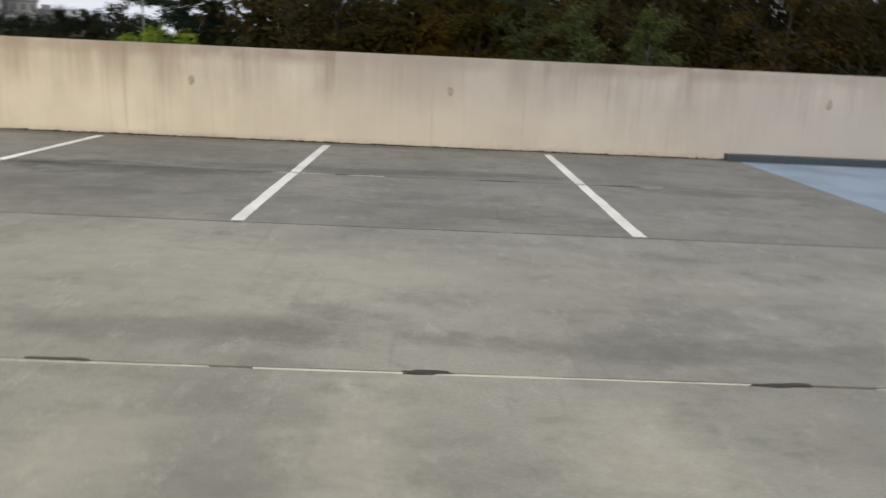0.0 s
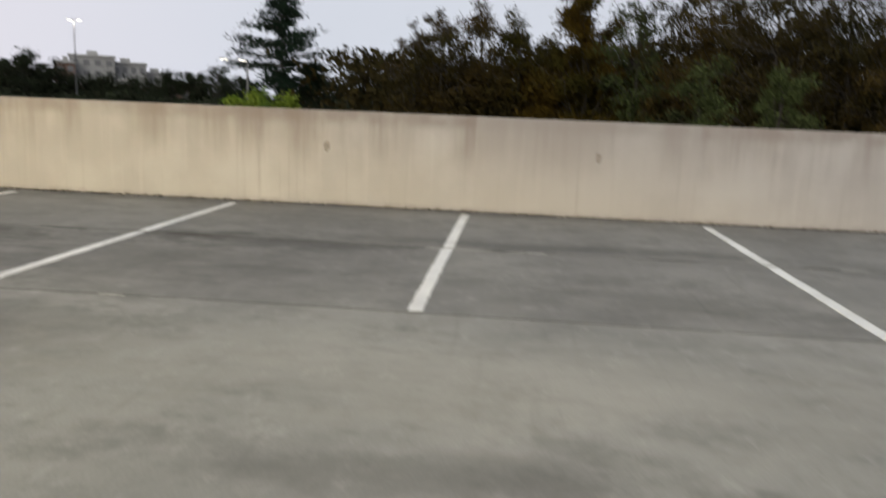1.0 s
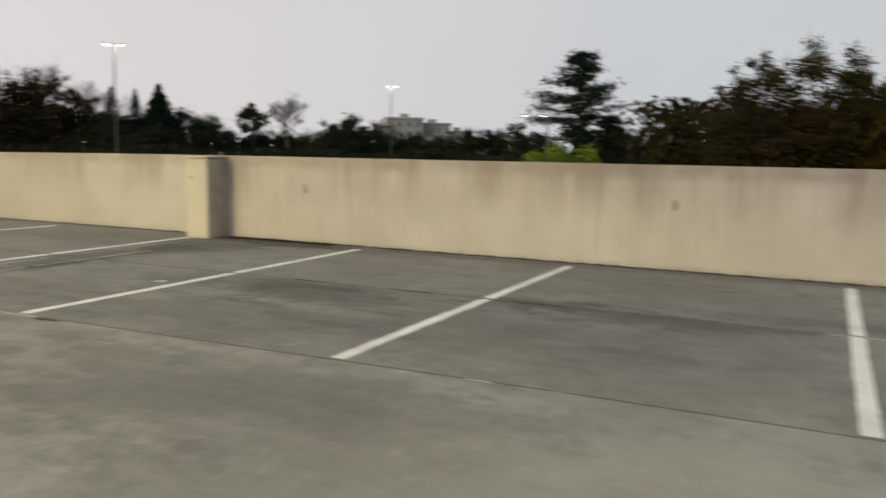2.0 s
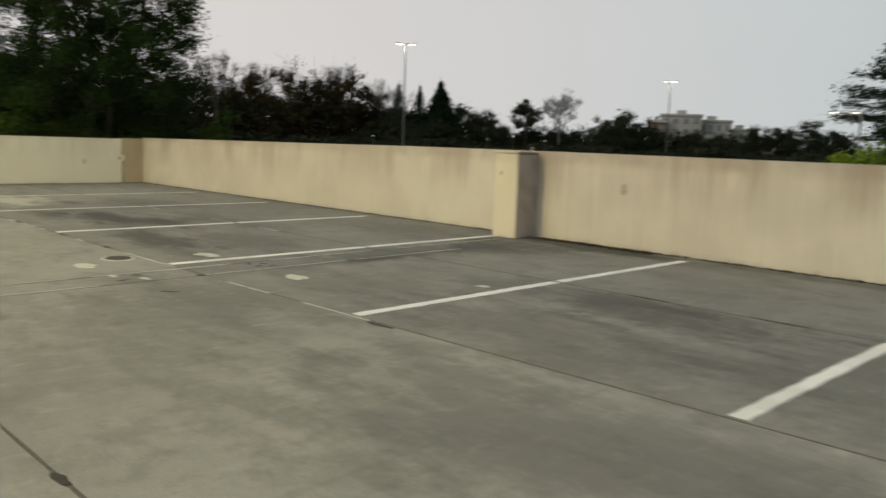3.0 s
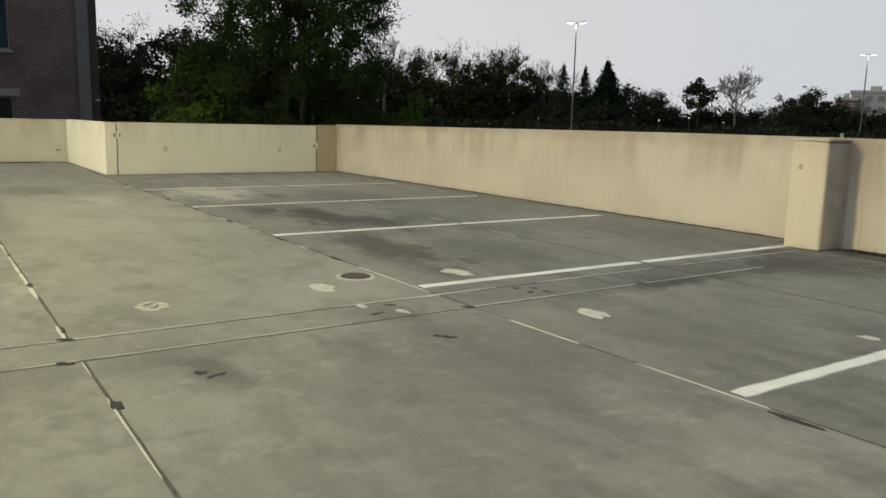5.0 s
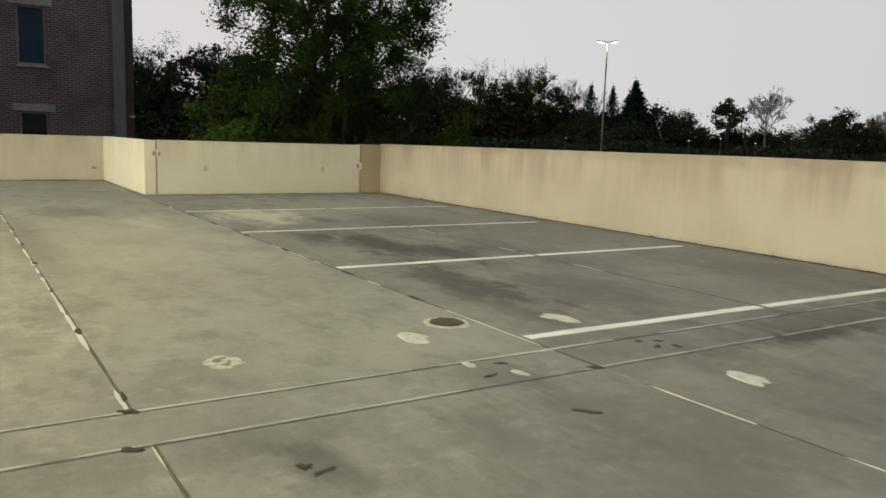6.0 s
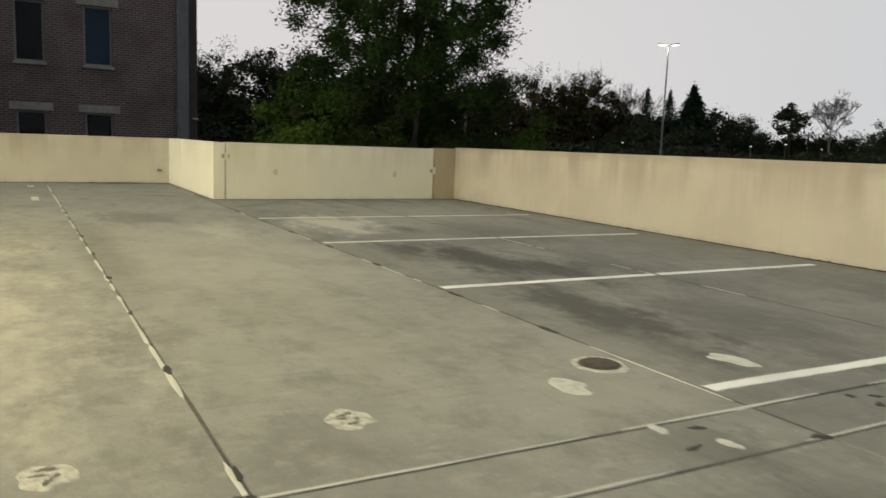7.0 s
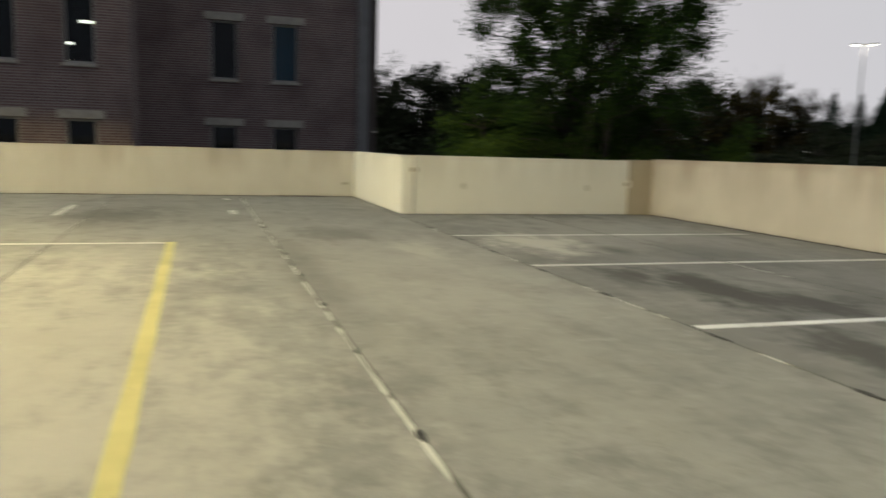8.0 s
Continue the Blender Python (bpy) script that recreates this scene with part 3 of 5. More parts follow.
# connection pockets along the deck joints, filled with dark mastic
for k in range(-14, 6):
    x = 1.454 + 1.497 * k + 0.03 * math.sin(7 * k)
    if -25 < x < 8:
        part("joint_pocket", blot("pocket", x, -8.205 + 0.008 * math.sin(5 * k), 0.12 if x > -4 else 0.075, 0.020 + 0.006 * math.sin(3 * k), 4 * math.sin(k), 0.0, 0.006, DARK_FILL, k, 14, 0.3), DARK_FILL, floor)
for x, y in ((-8.28, -8.30), (-8.77, -8.22), (-8.31, -5.60)):
    part("joint_pocket", blot("pocket", x, y, 0.05, 0.028, 70, 0.0, 0.005, DARK_FILL, int(-x * 31), 14, 0.4), DARK_FILL, floor)
for x in (-5.75, -10.55, -11.9, -13.58, -15.0, -16.5, -17.8, -19.4):
    part("joint_pocket", blot("pocket", x, -5.565, 0.12, 0.022, 2, 0.0, 0.006, DARK_FILL, int(-x * 9), 14, 0.3), DARK_FILL, floor)
for x in (-5.05, -3.9, -2.6, 0.6, 2.2, 3.6):
    part("joint_pocket", blot("pocket", x, -2.94, 0.2, 0.014, 1, 0.0, 0.005, DARK_FILL, int(x * 9) + 80, 14, 0.35), DARK_FILL, floor)


def wall_run(name, label, a, b, thick, seams, low=0.008, high=WALL_H, out=1, material=PARAPET, crack=-1.0):
    """A parapet from a to b (plan points), cast in panels with hairline gaps; thickness to the outer side."""
    a, b = Vector((*a, 0)), Vector((*b, 0))
    length = (b - a).length
    turn = math.degrees(math.atan2(b.y - a.y, b.x - a.x))
    ob = thing(name, label, "parapet wall", "structure", at=(a.x, a.y, 0), turn=turn)
    cuts = [0.0, *seams, length]
    y0, y1 = (0, thick) if out > 0 else (-thick, 0)
    for s, e in zip(cuts, cuts[1:]):
        bm = block(s + (0.0015 if abs(s - crack) < 0.02 else 0.0003), e - (0.0015 if abs(e - crack) < 0.02 else 0.0003), y0, y1, low, 1.0, 0.002)
        for v in bm.verts:
            if v.co.z > 0.5:
                v.co.z += (high(a.x + v.co.x) if callable(high) else high) - 1.0
        part("panel", bm, material, ob)
    # black core paints the shade seen in the gaps between panels
    part("core", block(0.02, length - 0.02, y0 + 0.03, y1 - 0.03, -0.14, 1.0), GAP_SHADE, ob)
    part("spandrel", block(0, length, y0, y1, GROUND_Z, -0.145), SHELL, ob)
    return ob


WALL_T = 0.24


def north_top(x):
    """The coping dips slightly toward the west end."""
    return 1.262 - 0.085 * min(1, max(0, (-10.5 - x) / 11.0))


wall_north = wall_run("wall_north", "rain-streaked beige concrete parapet along the parking bays", (-21.8, 0.0), (-8.67, 0.0), WALL_T,
                      [21.8 + x for x in (-19.5, -16.85, -14.1, -11.6)], high=north_top)
EAST_Y = -0.10
wall_north_east = wall_run("wall_north_east", "rain-streaked beige concrete parapet with grouted lifting points", (-8.665, EAST_Y), (30.0, EAST_Y), WALL_T + 0.1,
                           [8.665 + x for x in (-5.8, -2.75, 0.15, 3.03, 6.0, 8.9, 11.8, 14.7, 17.6, 20.5, 23.4, 26.3)], high=north_top, crack=8.665 - 2.75)
wall_bay_end = wall_run("wall_bay_end", "pale concrete panel closing the row of bays", (-21.8, -5.19), (-21.8, -0.55), WALL_T, [], high=1.135, material=PALE_PANEL)
wall_bay_pier = wall_run("wall_bay_pier", "narrow tan concrete pier beside the end panel", (-21.77, -0.52), (-21.77, 0.0), WALL_T + 0.03, [], high=1.15, material=TAN)
wall_return = wall_run("wall_return", "pale concrete return wall of the parapet", (-26.7, -5.44), (-21.8, -5.44), 0.22, [4.66], high=1.125, material=PALE_PANEL)
wall_west = wall_run("wall_west", "dirty beige concrete parapet before the brick building", (-26.7, -34.0), (-26.7, -5.24), WALL_T, [6, 13.5, 20.9], high=1.12, material=WEST_WALL)
wall_south = wall_run("wall_south", "plain concrete parapet on the far side of the deck", (-26.7, -34.0), (30.0, -34.0), WALL_T, [9 * k for k in range(1, 6)], out=-1)
wall_east = wall_run("wall_east", "plain concrete parapet at the end of the deck", (30.0, -34.0), (30.0, 0.0), WALL_T, [11, 22], out=-1)

# pier at the movement joint
pier = thing("pier", "square beige concrete pier with a side coloured as shaded at the movement joint", "pier", "structure")
part("shaft", block(-9.045, -8.615, -0.54, -0.003, 0.0, 1.215, 0.022), PIER, pier)
# thin sheet puts the shade of the side turned from the lamp into colour
part("side_face", block(-8.614, -8.607, -0.53, EAST_Y - 0.03, 0.02, 1.20, 0.002), PIER_SHADE_GREY, pier, "thin grey sheet that darkens the unlit side")
part("cap", block(-9.06, -8.60, -0.55, -0.003, 1.218, 1.250, 0.01), PIER, pier, "thin mortar cap")
part("backing_strip", block(-8.605, -8.585, EAST_Y - 0.03, EAST_Y - 0.003, 0.0, 1.20, 0.004), PIER_SHADE_GREY, pier, "grey joint filler strip")
part("cap_post", block(-8.75, -8.725, -0.09, -0.065, 1.250, 1.315, 0.003), STEEL, pier, "short steel stub")
part("cast_spot", blot("spot", 0, 0, 0.028, 0.035, 0, 0, 0.003, SPOT, 91, 18, 0.2), SPOT, pier, "dark grouted form hole").matrix_world = pose(-8.92, -0.541, 0.93, 90, 0, 0)

# ---- painted markings ----


def stripe(name, label, x0, x1, y0, y1, material, group="", seed=1, slant=0.0):
    """A painted stripe with slightly uneven edges, laid on the deck."""
    rng = random.Random(seed)
    along_y = abs(y1 - y0) > abs(x1 - x0)
    n = 26
    verts, faces = [], []
    for i in range(n + 1):
        t = i / n
        e0, e1 = rng.uniform(-0.006, 0.006), rng.uniform(-0.006, 0.006)
        if along_y:
            y = y0 + (y1 - y0) * t
            e0, e1 = e0 + slant * (y + 5.5), e1 + slant * (y + 5.5)
            verts += [(x0 + e0, y, 0.0), (x0 + e0 + 0.003, y, 0.0035), (x1 + e1 - 0.003, y, 0.0035), (x1 + e1, y, 0.0)]
        else:
            x = x0 + (x1 - x0) * t
            verts += [(x, y0 + e0, 0.0), (x, y0 + e0 + 0.003, 0.0035), (x, y1 + e1 - 0.003, 0.0035), (x, y1 + e1, 0.0)]
    for i in range(n):
        for k in range(3):
            faces.append((4 * i + k, 4 * i + k + 1, 4 * i + k + 5, 4 * i + k + 4))
    me = mesh_of(name, verts, faces, material)
    bm = bmesh.new()
    bm.from_mesh(me)
    bmesh.ops.recalc_face_normals(bm, faces=bm.faces[:])
    bm.to_mesh(me)
    bm.free()
    return tagged(new(name, me), label, "road marking", group)


BAY = 3.05
for k in range(-1, 7):
    x = -BAY * k
    mat = WHITE if k < 5 else OLD_WHITE
    lab = "crisp white painted bay line on grey concrete" if k < 5 else "worn thin white painted bay line on grey concrete"
    w = 0.052
    x += (0.045, 0.005, -0.06, -0.01, 0.075, -0.02, -0.08, 0.02)[k + 1]
    lean = (0.009, 0.014, 0.018, 0.009, 0.009, 0.009, 0.009, 0.009)[k + 1]
    foot = -5.53 + bend(x)
    for y0, y1 in ((foot, -2.97), (-2.91, -0.38)):
        stripe("bay_line", lab, x - w, x + w, y0, y1, mat, "bay lines", 20 + k, lean)
stripe("yellow_line", "worn yellow painted line edging a bay on the deck", -17.75, -9.0, -9.57, -9.46, YELLOW, seed=60)
stripe("bay_end_line", "thin worn white line across the end of a bay", -17.72, -17.62, -16.0, -9.60, OLD_WHITE, seed=61)
stripe("lane_dash", "short faded white lane mark on the deck", -22.5, -21.7, -8.62, -8.50, OLD_WHITE, "lane dashes", seed=62)
stripe("lane_dash", "short faded white lane mark on the deck", -25.6, -25.2, -8.62, -8.50, OLD_WHITE, "lane dashes", seed=63)
stripe("lane_dash", "short faded white lane mark on the deck", -23.6, -21.4, -11.50, -11.38, OLD_WHITE, "lane dashes", seed=64)

blue_bay = part("blue_bay", block(5.90, 11.0, -5.50, EAST_Y - 0.16, 0.0, 0.004), BLUE)
tagged(blue_bay, "pale blue painted ground of an accessible bay", "road marking")
kerb = part("kerb", block(5.72, 12.0, EAST_Y - 0.15, EAST_Y - 0.004, 0.0, 0.105, 0.015), KERB_BLUE)
tagged(kerb, "dark blue-grey painted concrete kerb against the parapet", "kerb")

# ---- patches and drain on the deck ----
for x, y, rx, ry, turn, seed in ((-9.45, -4.90, 0.16, 0.10, 12, 3), (-9.41, -6.25, 0.15, 0.10, -8, 4), (-7.73, -4.91, 0.15, 0.085, 5, 5),
                                 (-6.35, -3.75, 0.07, 0.035, 10, 6), (-8.70, -6.27, 0.06, 0.035, 0, 7), (-8.43, -6.09, 0.06, 0.035, 10, 8)):
    tagged(part("mortar_patch", blot("patch", x, y, rx, ry, turn, 0.0, 0.005, PATCH, seed, 30, 0.25), PATCH), "pale mortar repair patch on the concrete deck", "patch", "mortar patches")
for n, (x, y, r) in enumerate(((-9.40, -7.57, 0.135), (-9.27, -8.86, 0.125))):
    p = thing("spalled_patch", "pale crumbling repair with dark holes in the concrete", "patch", group="spalled patches")
    part("mortar", blot("mortar", x, y, r, r * 0.85, 20, 0.0, 0.003, PALE_MORTAR, 33 + 4 * n, 24, 0.20), PALE_MORTAR, p)
    for dx, dy, a in ((-0.06, 0.0, 0.04), (-0.01, -0.03, 0.030), (0.01, 0.035, 0.022), (0.06, 0.0, 0.034)):
        part("hole", blot("hole", x + dx, y + dy, a, a * 0.42, 118 + 900 * dy + 500 * dx * n, 0.0035, 0.002, HOLE, int(a * 900) + n, 14, 0.5), HOLE, p)
for n, (x, y) in enumerate(((-8.64, -6.07), (-8.46, -6.28), (-8.66, -4.86), (-8.50, -4.84), (-8.45, -4.71), (-8.60, -4.72), (-7.76, -6.21), (-7.70, -6.16), (-7.78, -7.72), (-7.70, -7.66))):
    tagged(part("pockmark", blot("pockmark", x, y, 0.038 + 0.012 * math.sin(2.3 * n), 0.022 + 0.006 * math.sin(4.1 * n), 80 + 23 * n, 0.0, 0.003, OLD_FILL, 50 + n, 12, 0.5), DARK_FILL), "small dark filled hole in the concrete deck", "hole", "pockmarks")

drain = thing("floor_drain", "round rusty dark drain grate in a pale mortar ring", "drain", at=(-9.69, -5.80, 0))
part("ring", blot("ring", 0, 0, 0.185, 0.175, 0, 0.0, 0.004, PALE_MORTAR, 9, 28, 0.07), PALE_MORTAR, drain, "pale mortar ring")
part("grate_rim", blot("rim", 0, 0, 0.134, 0.134, 0, 0.004, 0.006, IRON, 0, 28, 0.0), IRON, drain)
for k in range(-3, 4):
    half = math.sqrt(0.116 ** 2 - (0.032 * k) ** 2)
    part("grate_bar", block(-half, half, 0.032 * k - 0.008, 0.032 * k + 0.008, 0.0095, 0.016, 0.002), IRON, drain)
# flat dark disc in place of the shaded hollow below the bars
part("grate_shade", blot("grate_shade", 0, 0, 0.118, 0.118, 0, 0.0098, 0.0008, DARK_FILL, 0, 28, 0.0), DARK_FILL, drain)

# ---- small things on the walls ----
for n, (x, z, r) in enumerate(((7.14, 0.84, 0.05), (1.76, 0.79, 0.045), (-1.83, 0.79, 0.05), (-7.14, 0.80, 0.055))):
    bm = blot("spot", 0, 0, r * 0.8, r * 1.5, 0, 0, 0.003, SPOT, 70 + n, 18, 0.16)
    bm.transform(pose(x, EAST_Y - 0.001, z, 90, 0, 0))
    tagged(part("insert_patch", bm, SPOT), "dark grouted lifting point on the concrete parapet", "patch", "grouted lifting points")
for n, (y, z) in enumerate(((-4.19, 0.56), (-1.50, 0.55))):
    bm = blot("spot", 0, 0, 0.05, 0.07, 0, 0, 0.003, SPOT, 80 + n, 18, 0.15)
    bm.transform(pose(-21.799, y, z, 90, 0, 90))
    tagged(part("insert_patch", bm, FAINT), "faint grouted lifting point on the end panel", "patch", "grouted lifting points")


def panel_clip(x, y, z, label):
    """A welded angle clip that ties two wall panels, with two bolts."""
    c = thing("panel_clip", label, "bracket", group="panel clips", at=(x, y, z))
    part("plate", block(0.0, 0.02, -0.08, 0.07, -0.045, 0.045, 0.004), TAN, c, "tan painted plate")
    part("angle", block(0.03, 0.06, -0.03, 0.03, -0.07, 0.08, 0.006), PALE_PANEL, c, "pale painted angle")
    for s in (-0.09, 0.07):
        bm = bmesh.new()
        bmesh.ops.create_cone(bm, cap_ends=True, segments=6, radius1=0.012, radius2=0.011, depth=0.02, matrix=pose(0.028, s * 0.7, 0, 0, 90, 0))
        part("bolt", bm, RUST, c)


panel_clip(-21.8, -5.20, 0.86, "rusty steel clip tying the panel to the return wall")
panel_clip(-21.8, -0.55, 0.64, "rusty steel clip tying the panel to the pier")
conduit = part("conduit_stub", block(-26.69, -26.55, -5.72, -5.62, 0.30, 0.36, 0.01), STEEL)
tagged(conduit, "small steel conduit box in the parapet corner", "conduit")


def litter(name, label, x0, x1, y0, y1, count, seed, size=0.032):
    rng = np.random.default_rng(seed)
    c = np.stack([rng.uniform(x0, x1, count), rng.uniform(y0, y1, count), rng.uniform(0.002, 0.02, count)], 1)
    tagged(new(name, leaves_mesh(name, c, LITTER, size, rng, 0.7, 0.8)), label, "leaf litter", kind="stuff")


litter("leaf_litter", "dark leaf litter along the foot of the parapet", -8.45, 5.7, EAST_Y - 0.045, EAST_Y - 0.005, 1500, 3)
litter("leaf_litter", "dark leaf litter round the pier", -8.48, -6.6, EAST_Y - 0.17, EAST_Y - 0.005, 900, 4)
litter("leaf_litter", "dark leaf litter along the foot of the parapet", -21.7, -9.0, -0.05, -0.005, 500, 5)
litter("leaf_litter", "small heap of leaves below the far parapet", -26.68, -26.5, -7.3, -6.1, 260, 6)
litter("leaf_litter", "small heap of leaves below the far parapet", -26.68, -26.55, -12.4, -11.4, 120, 7)

# ---- lamps ----


def twin_lamp(name, label, x, y, base, top, arm, turn, lens=LAMP_FACE, thick=0.11):
    """A tall steel pole with two shallow heads on a cross arm."""
    ob = thing(name, label, "lamp", group="twin pole lamps", at=(x, y, base), turn=turn)
    h = top - base
    bm = bmesh.new()
    bmesh.ops.create_cone(bm, cap_ends=True, segments=12, radius1=thick, radius2=thick * 0.6, depth=h, matrix=pose(0, 0, h / 2))
    part("pole", bm, POLE, ob)
    part("foot", block(-0.3, 0.3, -0.3, 0.3, 0, 0.5, 0.04), SHELL, ob, "concrete footing")
    part("arm", block(-arm, arm, -0.04, 0.04, h - 0.06, h + 0.02, 0.01), POLE, ob)
    for s in (-1, 1):
        bm = block(-0.40, 0.40, -0.20, 0.20, 0.0, 0.14, 0.04)
        bm.transform(pose(s * (arm + 0.30), 0, h - 0.04, 0, s * -8, 0))
        head = part("head", bm, POLE, ob)
        bm = block(-0.34, 0.34, -0.16, 0.16, -0.075, -0.004, 0.015)
        bm.transform(pose(s * (arm + 0.30), 0, h - 0.04, 0, s * -8, 0))
        part("lens", bm, lens, head, "glowing lamp lens")
    return ob


twin_lamp("pole_lamp", "twin-headed warm roof lamp on a steel pole, lit", -14.0, -17.2, 0.0, 7.35, 0.3, 90)
twin_lamp("pole_lamp", "twin-headed warm roof lamp on a steel pole, lit", 9.0, -19.5, 0.0, 7.35, 0.3, 90)
twin_lamp("pole_lamp", "tall twin-headed car park lamp, lit at dusk", -73.1, 56.1, GROUND_Z, 12.9, 0.45, 46, thick=0.12)
twin_lamp("pole_lamp", "tall twin-headed car park lamp, lit at dusk", -79.1, 131.0, GROUND_Z, 14.5, 0.5, 30, thick=0.14)

glow("pole_lamp_light", -73.0, 55.6, 12.3, 260, (1.0, 0.92, 0.78), 0.1)
glow("pole_lamp_light", -79.0, 130.5, 13.9, 260, (1.0, 0.92, 0.78), 0.1)
street = thing("street_lamp", "single-armed street lamp beside the pine, lit", "lamp", at=(-19.2, 48.5, GROUND_Z), turn=200)
h = 4.3 - GROUND_Z
bm = bmesh.new()
bmesh.ops.create_cone(bm, cap_ends=True, segments=10, radius1=0.12, radius2=0.07, depth=h, matrix=pose(0, 0, h / 2))
part("pole", bm, POLE, street)
part("arm", block(-0.05, 1.9, -0.04, 0.04, h - 0.1, h, 0.01), POLE, street)
for s in (0.4, 1.7):
    head = part("head", block(s - 0.3, s + 0.3, -0.12, 0.12, h, h + 0.10, 0.03), POLE, street)
    part("lens", block(s - 0.24, s + 0.24, -0.09, 0.09, h - 0.04, h - 0.004, 0.01), LAMP_FACE, head, "glowing lamp lens")
glow("street_lamp_light", -17.2, 47.6, 3.7, 260, (1.0, 0.93, 0.75), 0.2)

for n, (x, y, z) in enumerate(((-105.3, 56.8, 1.6), (-101.1, 75.1, 2.0), (-72.0, 75.8, 2.4),
                               (-84.7, 84.7, 2.1), (-74.6, 86.5, 2.0))):
    far = thing("far_lamp", "tiny lit car park lamp among the dark trees", "lamp", group="far lamps", at=(x, y, GROUND_Z))
    part("post", block(-0.018, 0.018, -0.018, 0.018, 0, z - GROUND_Z, 0.004), POLE, far)
    part("head", block(-0.06, 0.06, -0.06, 0.06, z - GROUND_Z, z - GROUND_Z + 0.09, 0.015), FAR_LIGHT, far)

# ---- brick building ----


def brick_building():
    b = thing("brick_building", "red-brown brick building with pale stone lintels and dark windows", "building", at=(0, 0, 0))
    top = 13.5
    face, wing, split, corner = -37.3, -33.8, -11.13, -2.62
    windows = []
    for y0 in (-6.50, -8.68):
        windows.append((face, y0, y0 + 0.94))
    for y0 in (-13.02, -15.20, -17.40, -19.60):
        windows.append((wing, y0, y0 + 0.90))
    rows = ((-3.95, -1.92), (-0.18, 1.83), (3.50, 5.58), (7.25, 9.33))

    def wall(name, x, y0, y1, holes):
        """A brick wall facing east, built round its openings, 0.35 thick."""
        bm = bmesh.new()
        ys = sorted({y0, y1, *(v for h in holes for v in h)})
        zs = [GROUND_Z] + [v for r in rows for v in r] + [top]
        for i, (a, c) in enumerate(zip(ys, ys[1:])):
            is_hole = any(abs(a - h[0]) < 1e-6 for h in holes)
            for k, (z0, z1) in enumerate(zip(zs, zs[1:])):
                if not (is_hole and k % 2):
                    block(x - 0.35, x, a, c, z0, z1, bm=bm)
        bmesh.ops.remove_doubles(bm, verts=bm.verts[:], dist=1e-4)
        return part(name, bm, BRICK, b)

    wall("wall", face, split, corner, [(w[1], w[2]) for w in windows if w[0] == face])
    wall("wing_wall", wing, -24.0, split, [(w[1], w[2]) for w in windows if w[0] == wing])
    part("side_wall", block(face - 18, face - 0.36, corner - 0.35, corner, GROUND_Z, top), BRICK, b)
    part("wing_side_wall", block(face + 0.004, wing - 0.36, split - 0.35, split, GROUND_Z, top), BRICK, b)
    part("back_wall", block(face - 18.3, face - 18.01, -24.0, corner, GROUND_Z, top), BRICK, b)
    part("end_wall", block(face - 18, wing - 0.36, -24.4, -24.01, GROUND_Z, top), BRICK, b)
    part("roof", block(face - 18.3, face + 0.2, -24.4, corner + 0.1, top + 0.004, top + 0.4, 0.05), STONE, b)
    part("wing_roof", block(face + 0.21, wing + 0.2, -24.4, split + 0.1, top + 0.004, top + 0.4, 0.05), STONE, b)
    # near-black block stands in for the darkness of the rooms behind the glass
    part("room_dark_block", block(face - 5, face - 2.2, -23.9, corner - 0.5, GROUND_Z, top - 0.1), ROOM_DARK, b)
    part("corner_pilaster", block(face - 0.36, face + 0.10, corner - 0.72, corner - 0.28, GROUND_Z, top, 0.02), GREY_METAL, b, "grey metal corner strip")
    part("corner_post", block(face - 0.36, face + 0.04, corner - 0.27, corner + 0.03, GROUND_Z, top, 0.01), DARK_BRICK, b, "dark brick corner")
    n = 0
    for x, y0, y1 in windows:
        for z0, z1 in rows:
            w = under(tagged(new("window"), "deep-set window with stone lintel"), b)
            w.location = (x, (y0 + y1) / 2, z0)
            hw, hh = (y1 - y0) / 2, z1 - z0
            part("lintel", block(-0.30, 0.035, -hw - 0.22, hw + 0.22, hh + 0.004, hh + 0.27, 0.012), STONE, w, "pale cast stone lintel")
            part("sill", block(-0.30, 0.06, -hw - 0.05, hw + 0.05, -0.10, -0.004, 0.012), STONE, w, "pale cast stone sill")
            for s in (-1, 1):
                part("jamb", block(-0.26, -0.12, s * (hw - 0.035) - 0.033, s * (hw - 0.035) + 0.033, 0, hh, 0.006), FRAME_PAINT, w)
            part("head", block(-0.26, -0.12, -hw + 0.07, hw - 0.07, hh - 0.07, hh - 0.002, 0.006), FRAME_PAINT, w)
            part("rail", block(-0.26, -0.12, -hw + 0.07, hw - 0.07, 0.002, 0.07, 0.006), FRAME_PAINT, w)
            part("pane", block(-0.20, -0.19, -hw + 0.07, hw - 0.07, 0.07, hh - 0.07), GLASS, w)
            if n == 2:
                part("blind", block(-0.33, -0.30, -hw + 0.03, hw - 0.03, 0.03, hh - 0.03), BLIND, w, "lowered blue blind")
            n += 1
    # added glowing bars behind the pane imitate the roof lamps mirrored in it
    for y, z, half in ((-12.49, 4.87, 0.20), (-13.05, 4.18, 0.13)):
        part("lamp_reflection", block(wing - 1.35, wing - 1.20, y - half, y + half, z, z + 0.07, 0.015), LAMP_FACE, b, "glowing bar in place of a roof lamp's reflection")
    part("wall_light", block(face + 0.10, face + 0.22, corner - 0.15, corner + 0.02, 1.75, 1.82, 0.01), STONE, b, "small pale wall light")
    return b


brick_building()


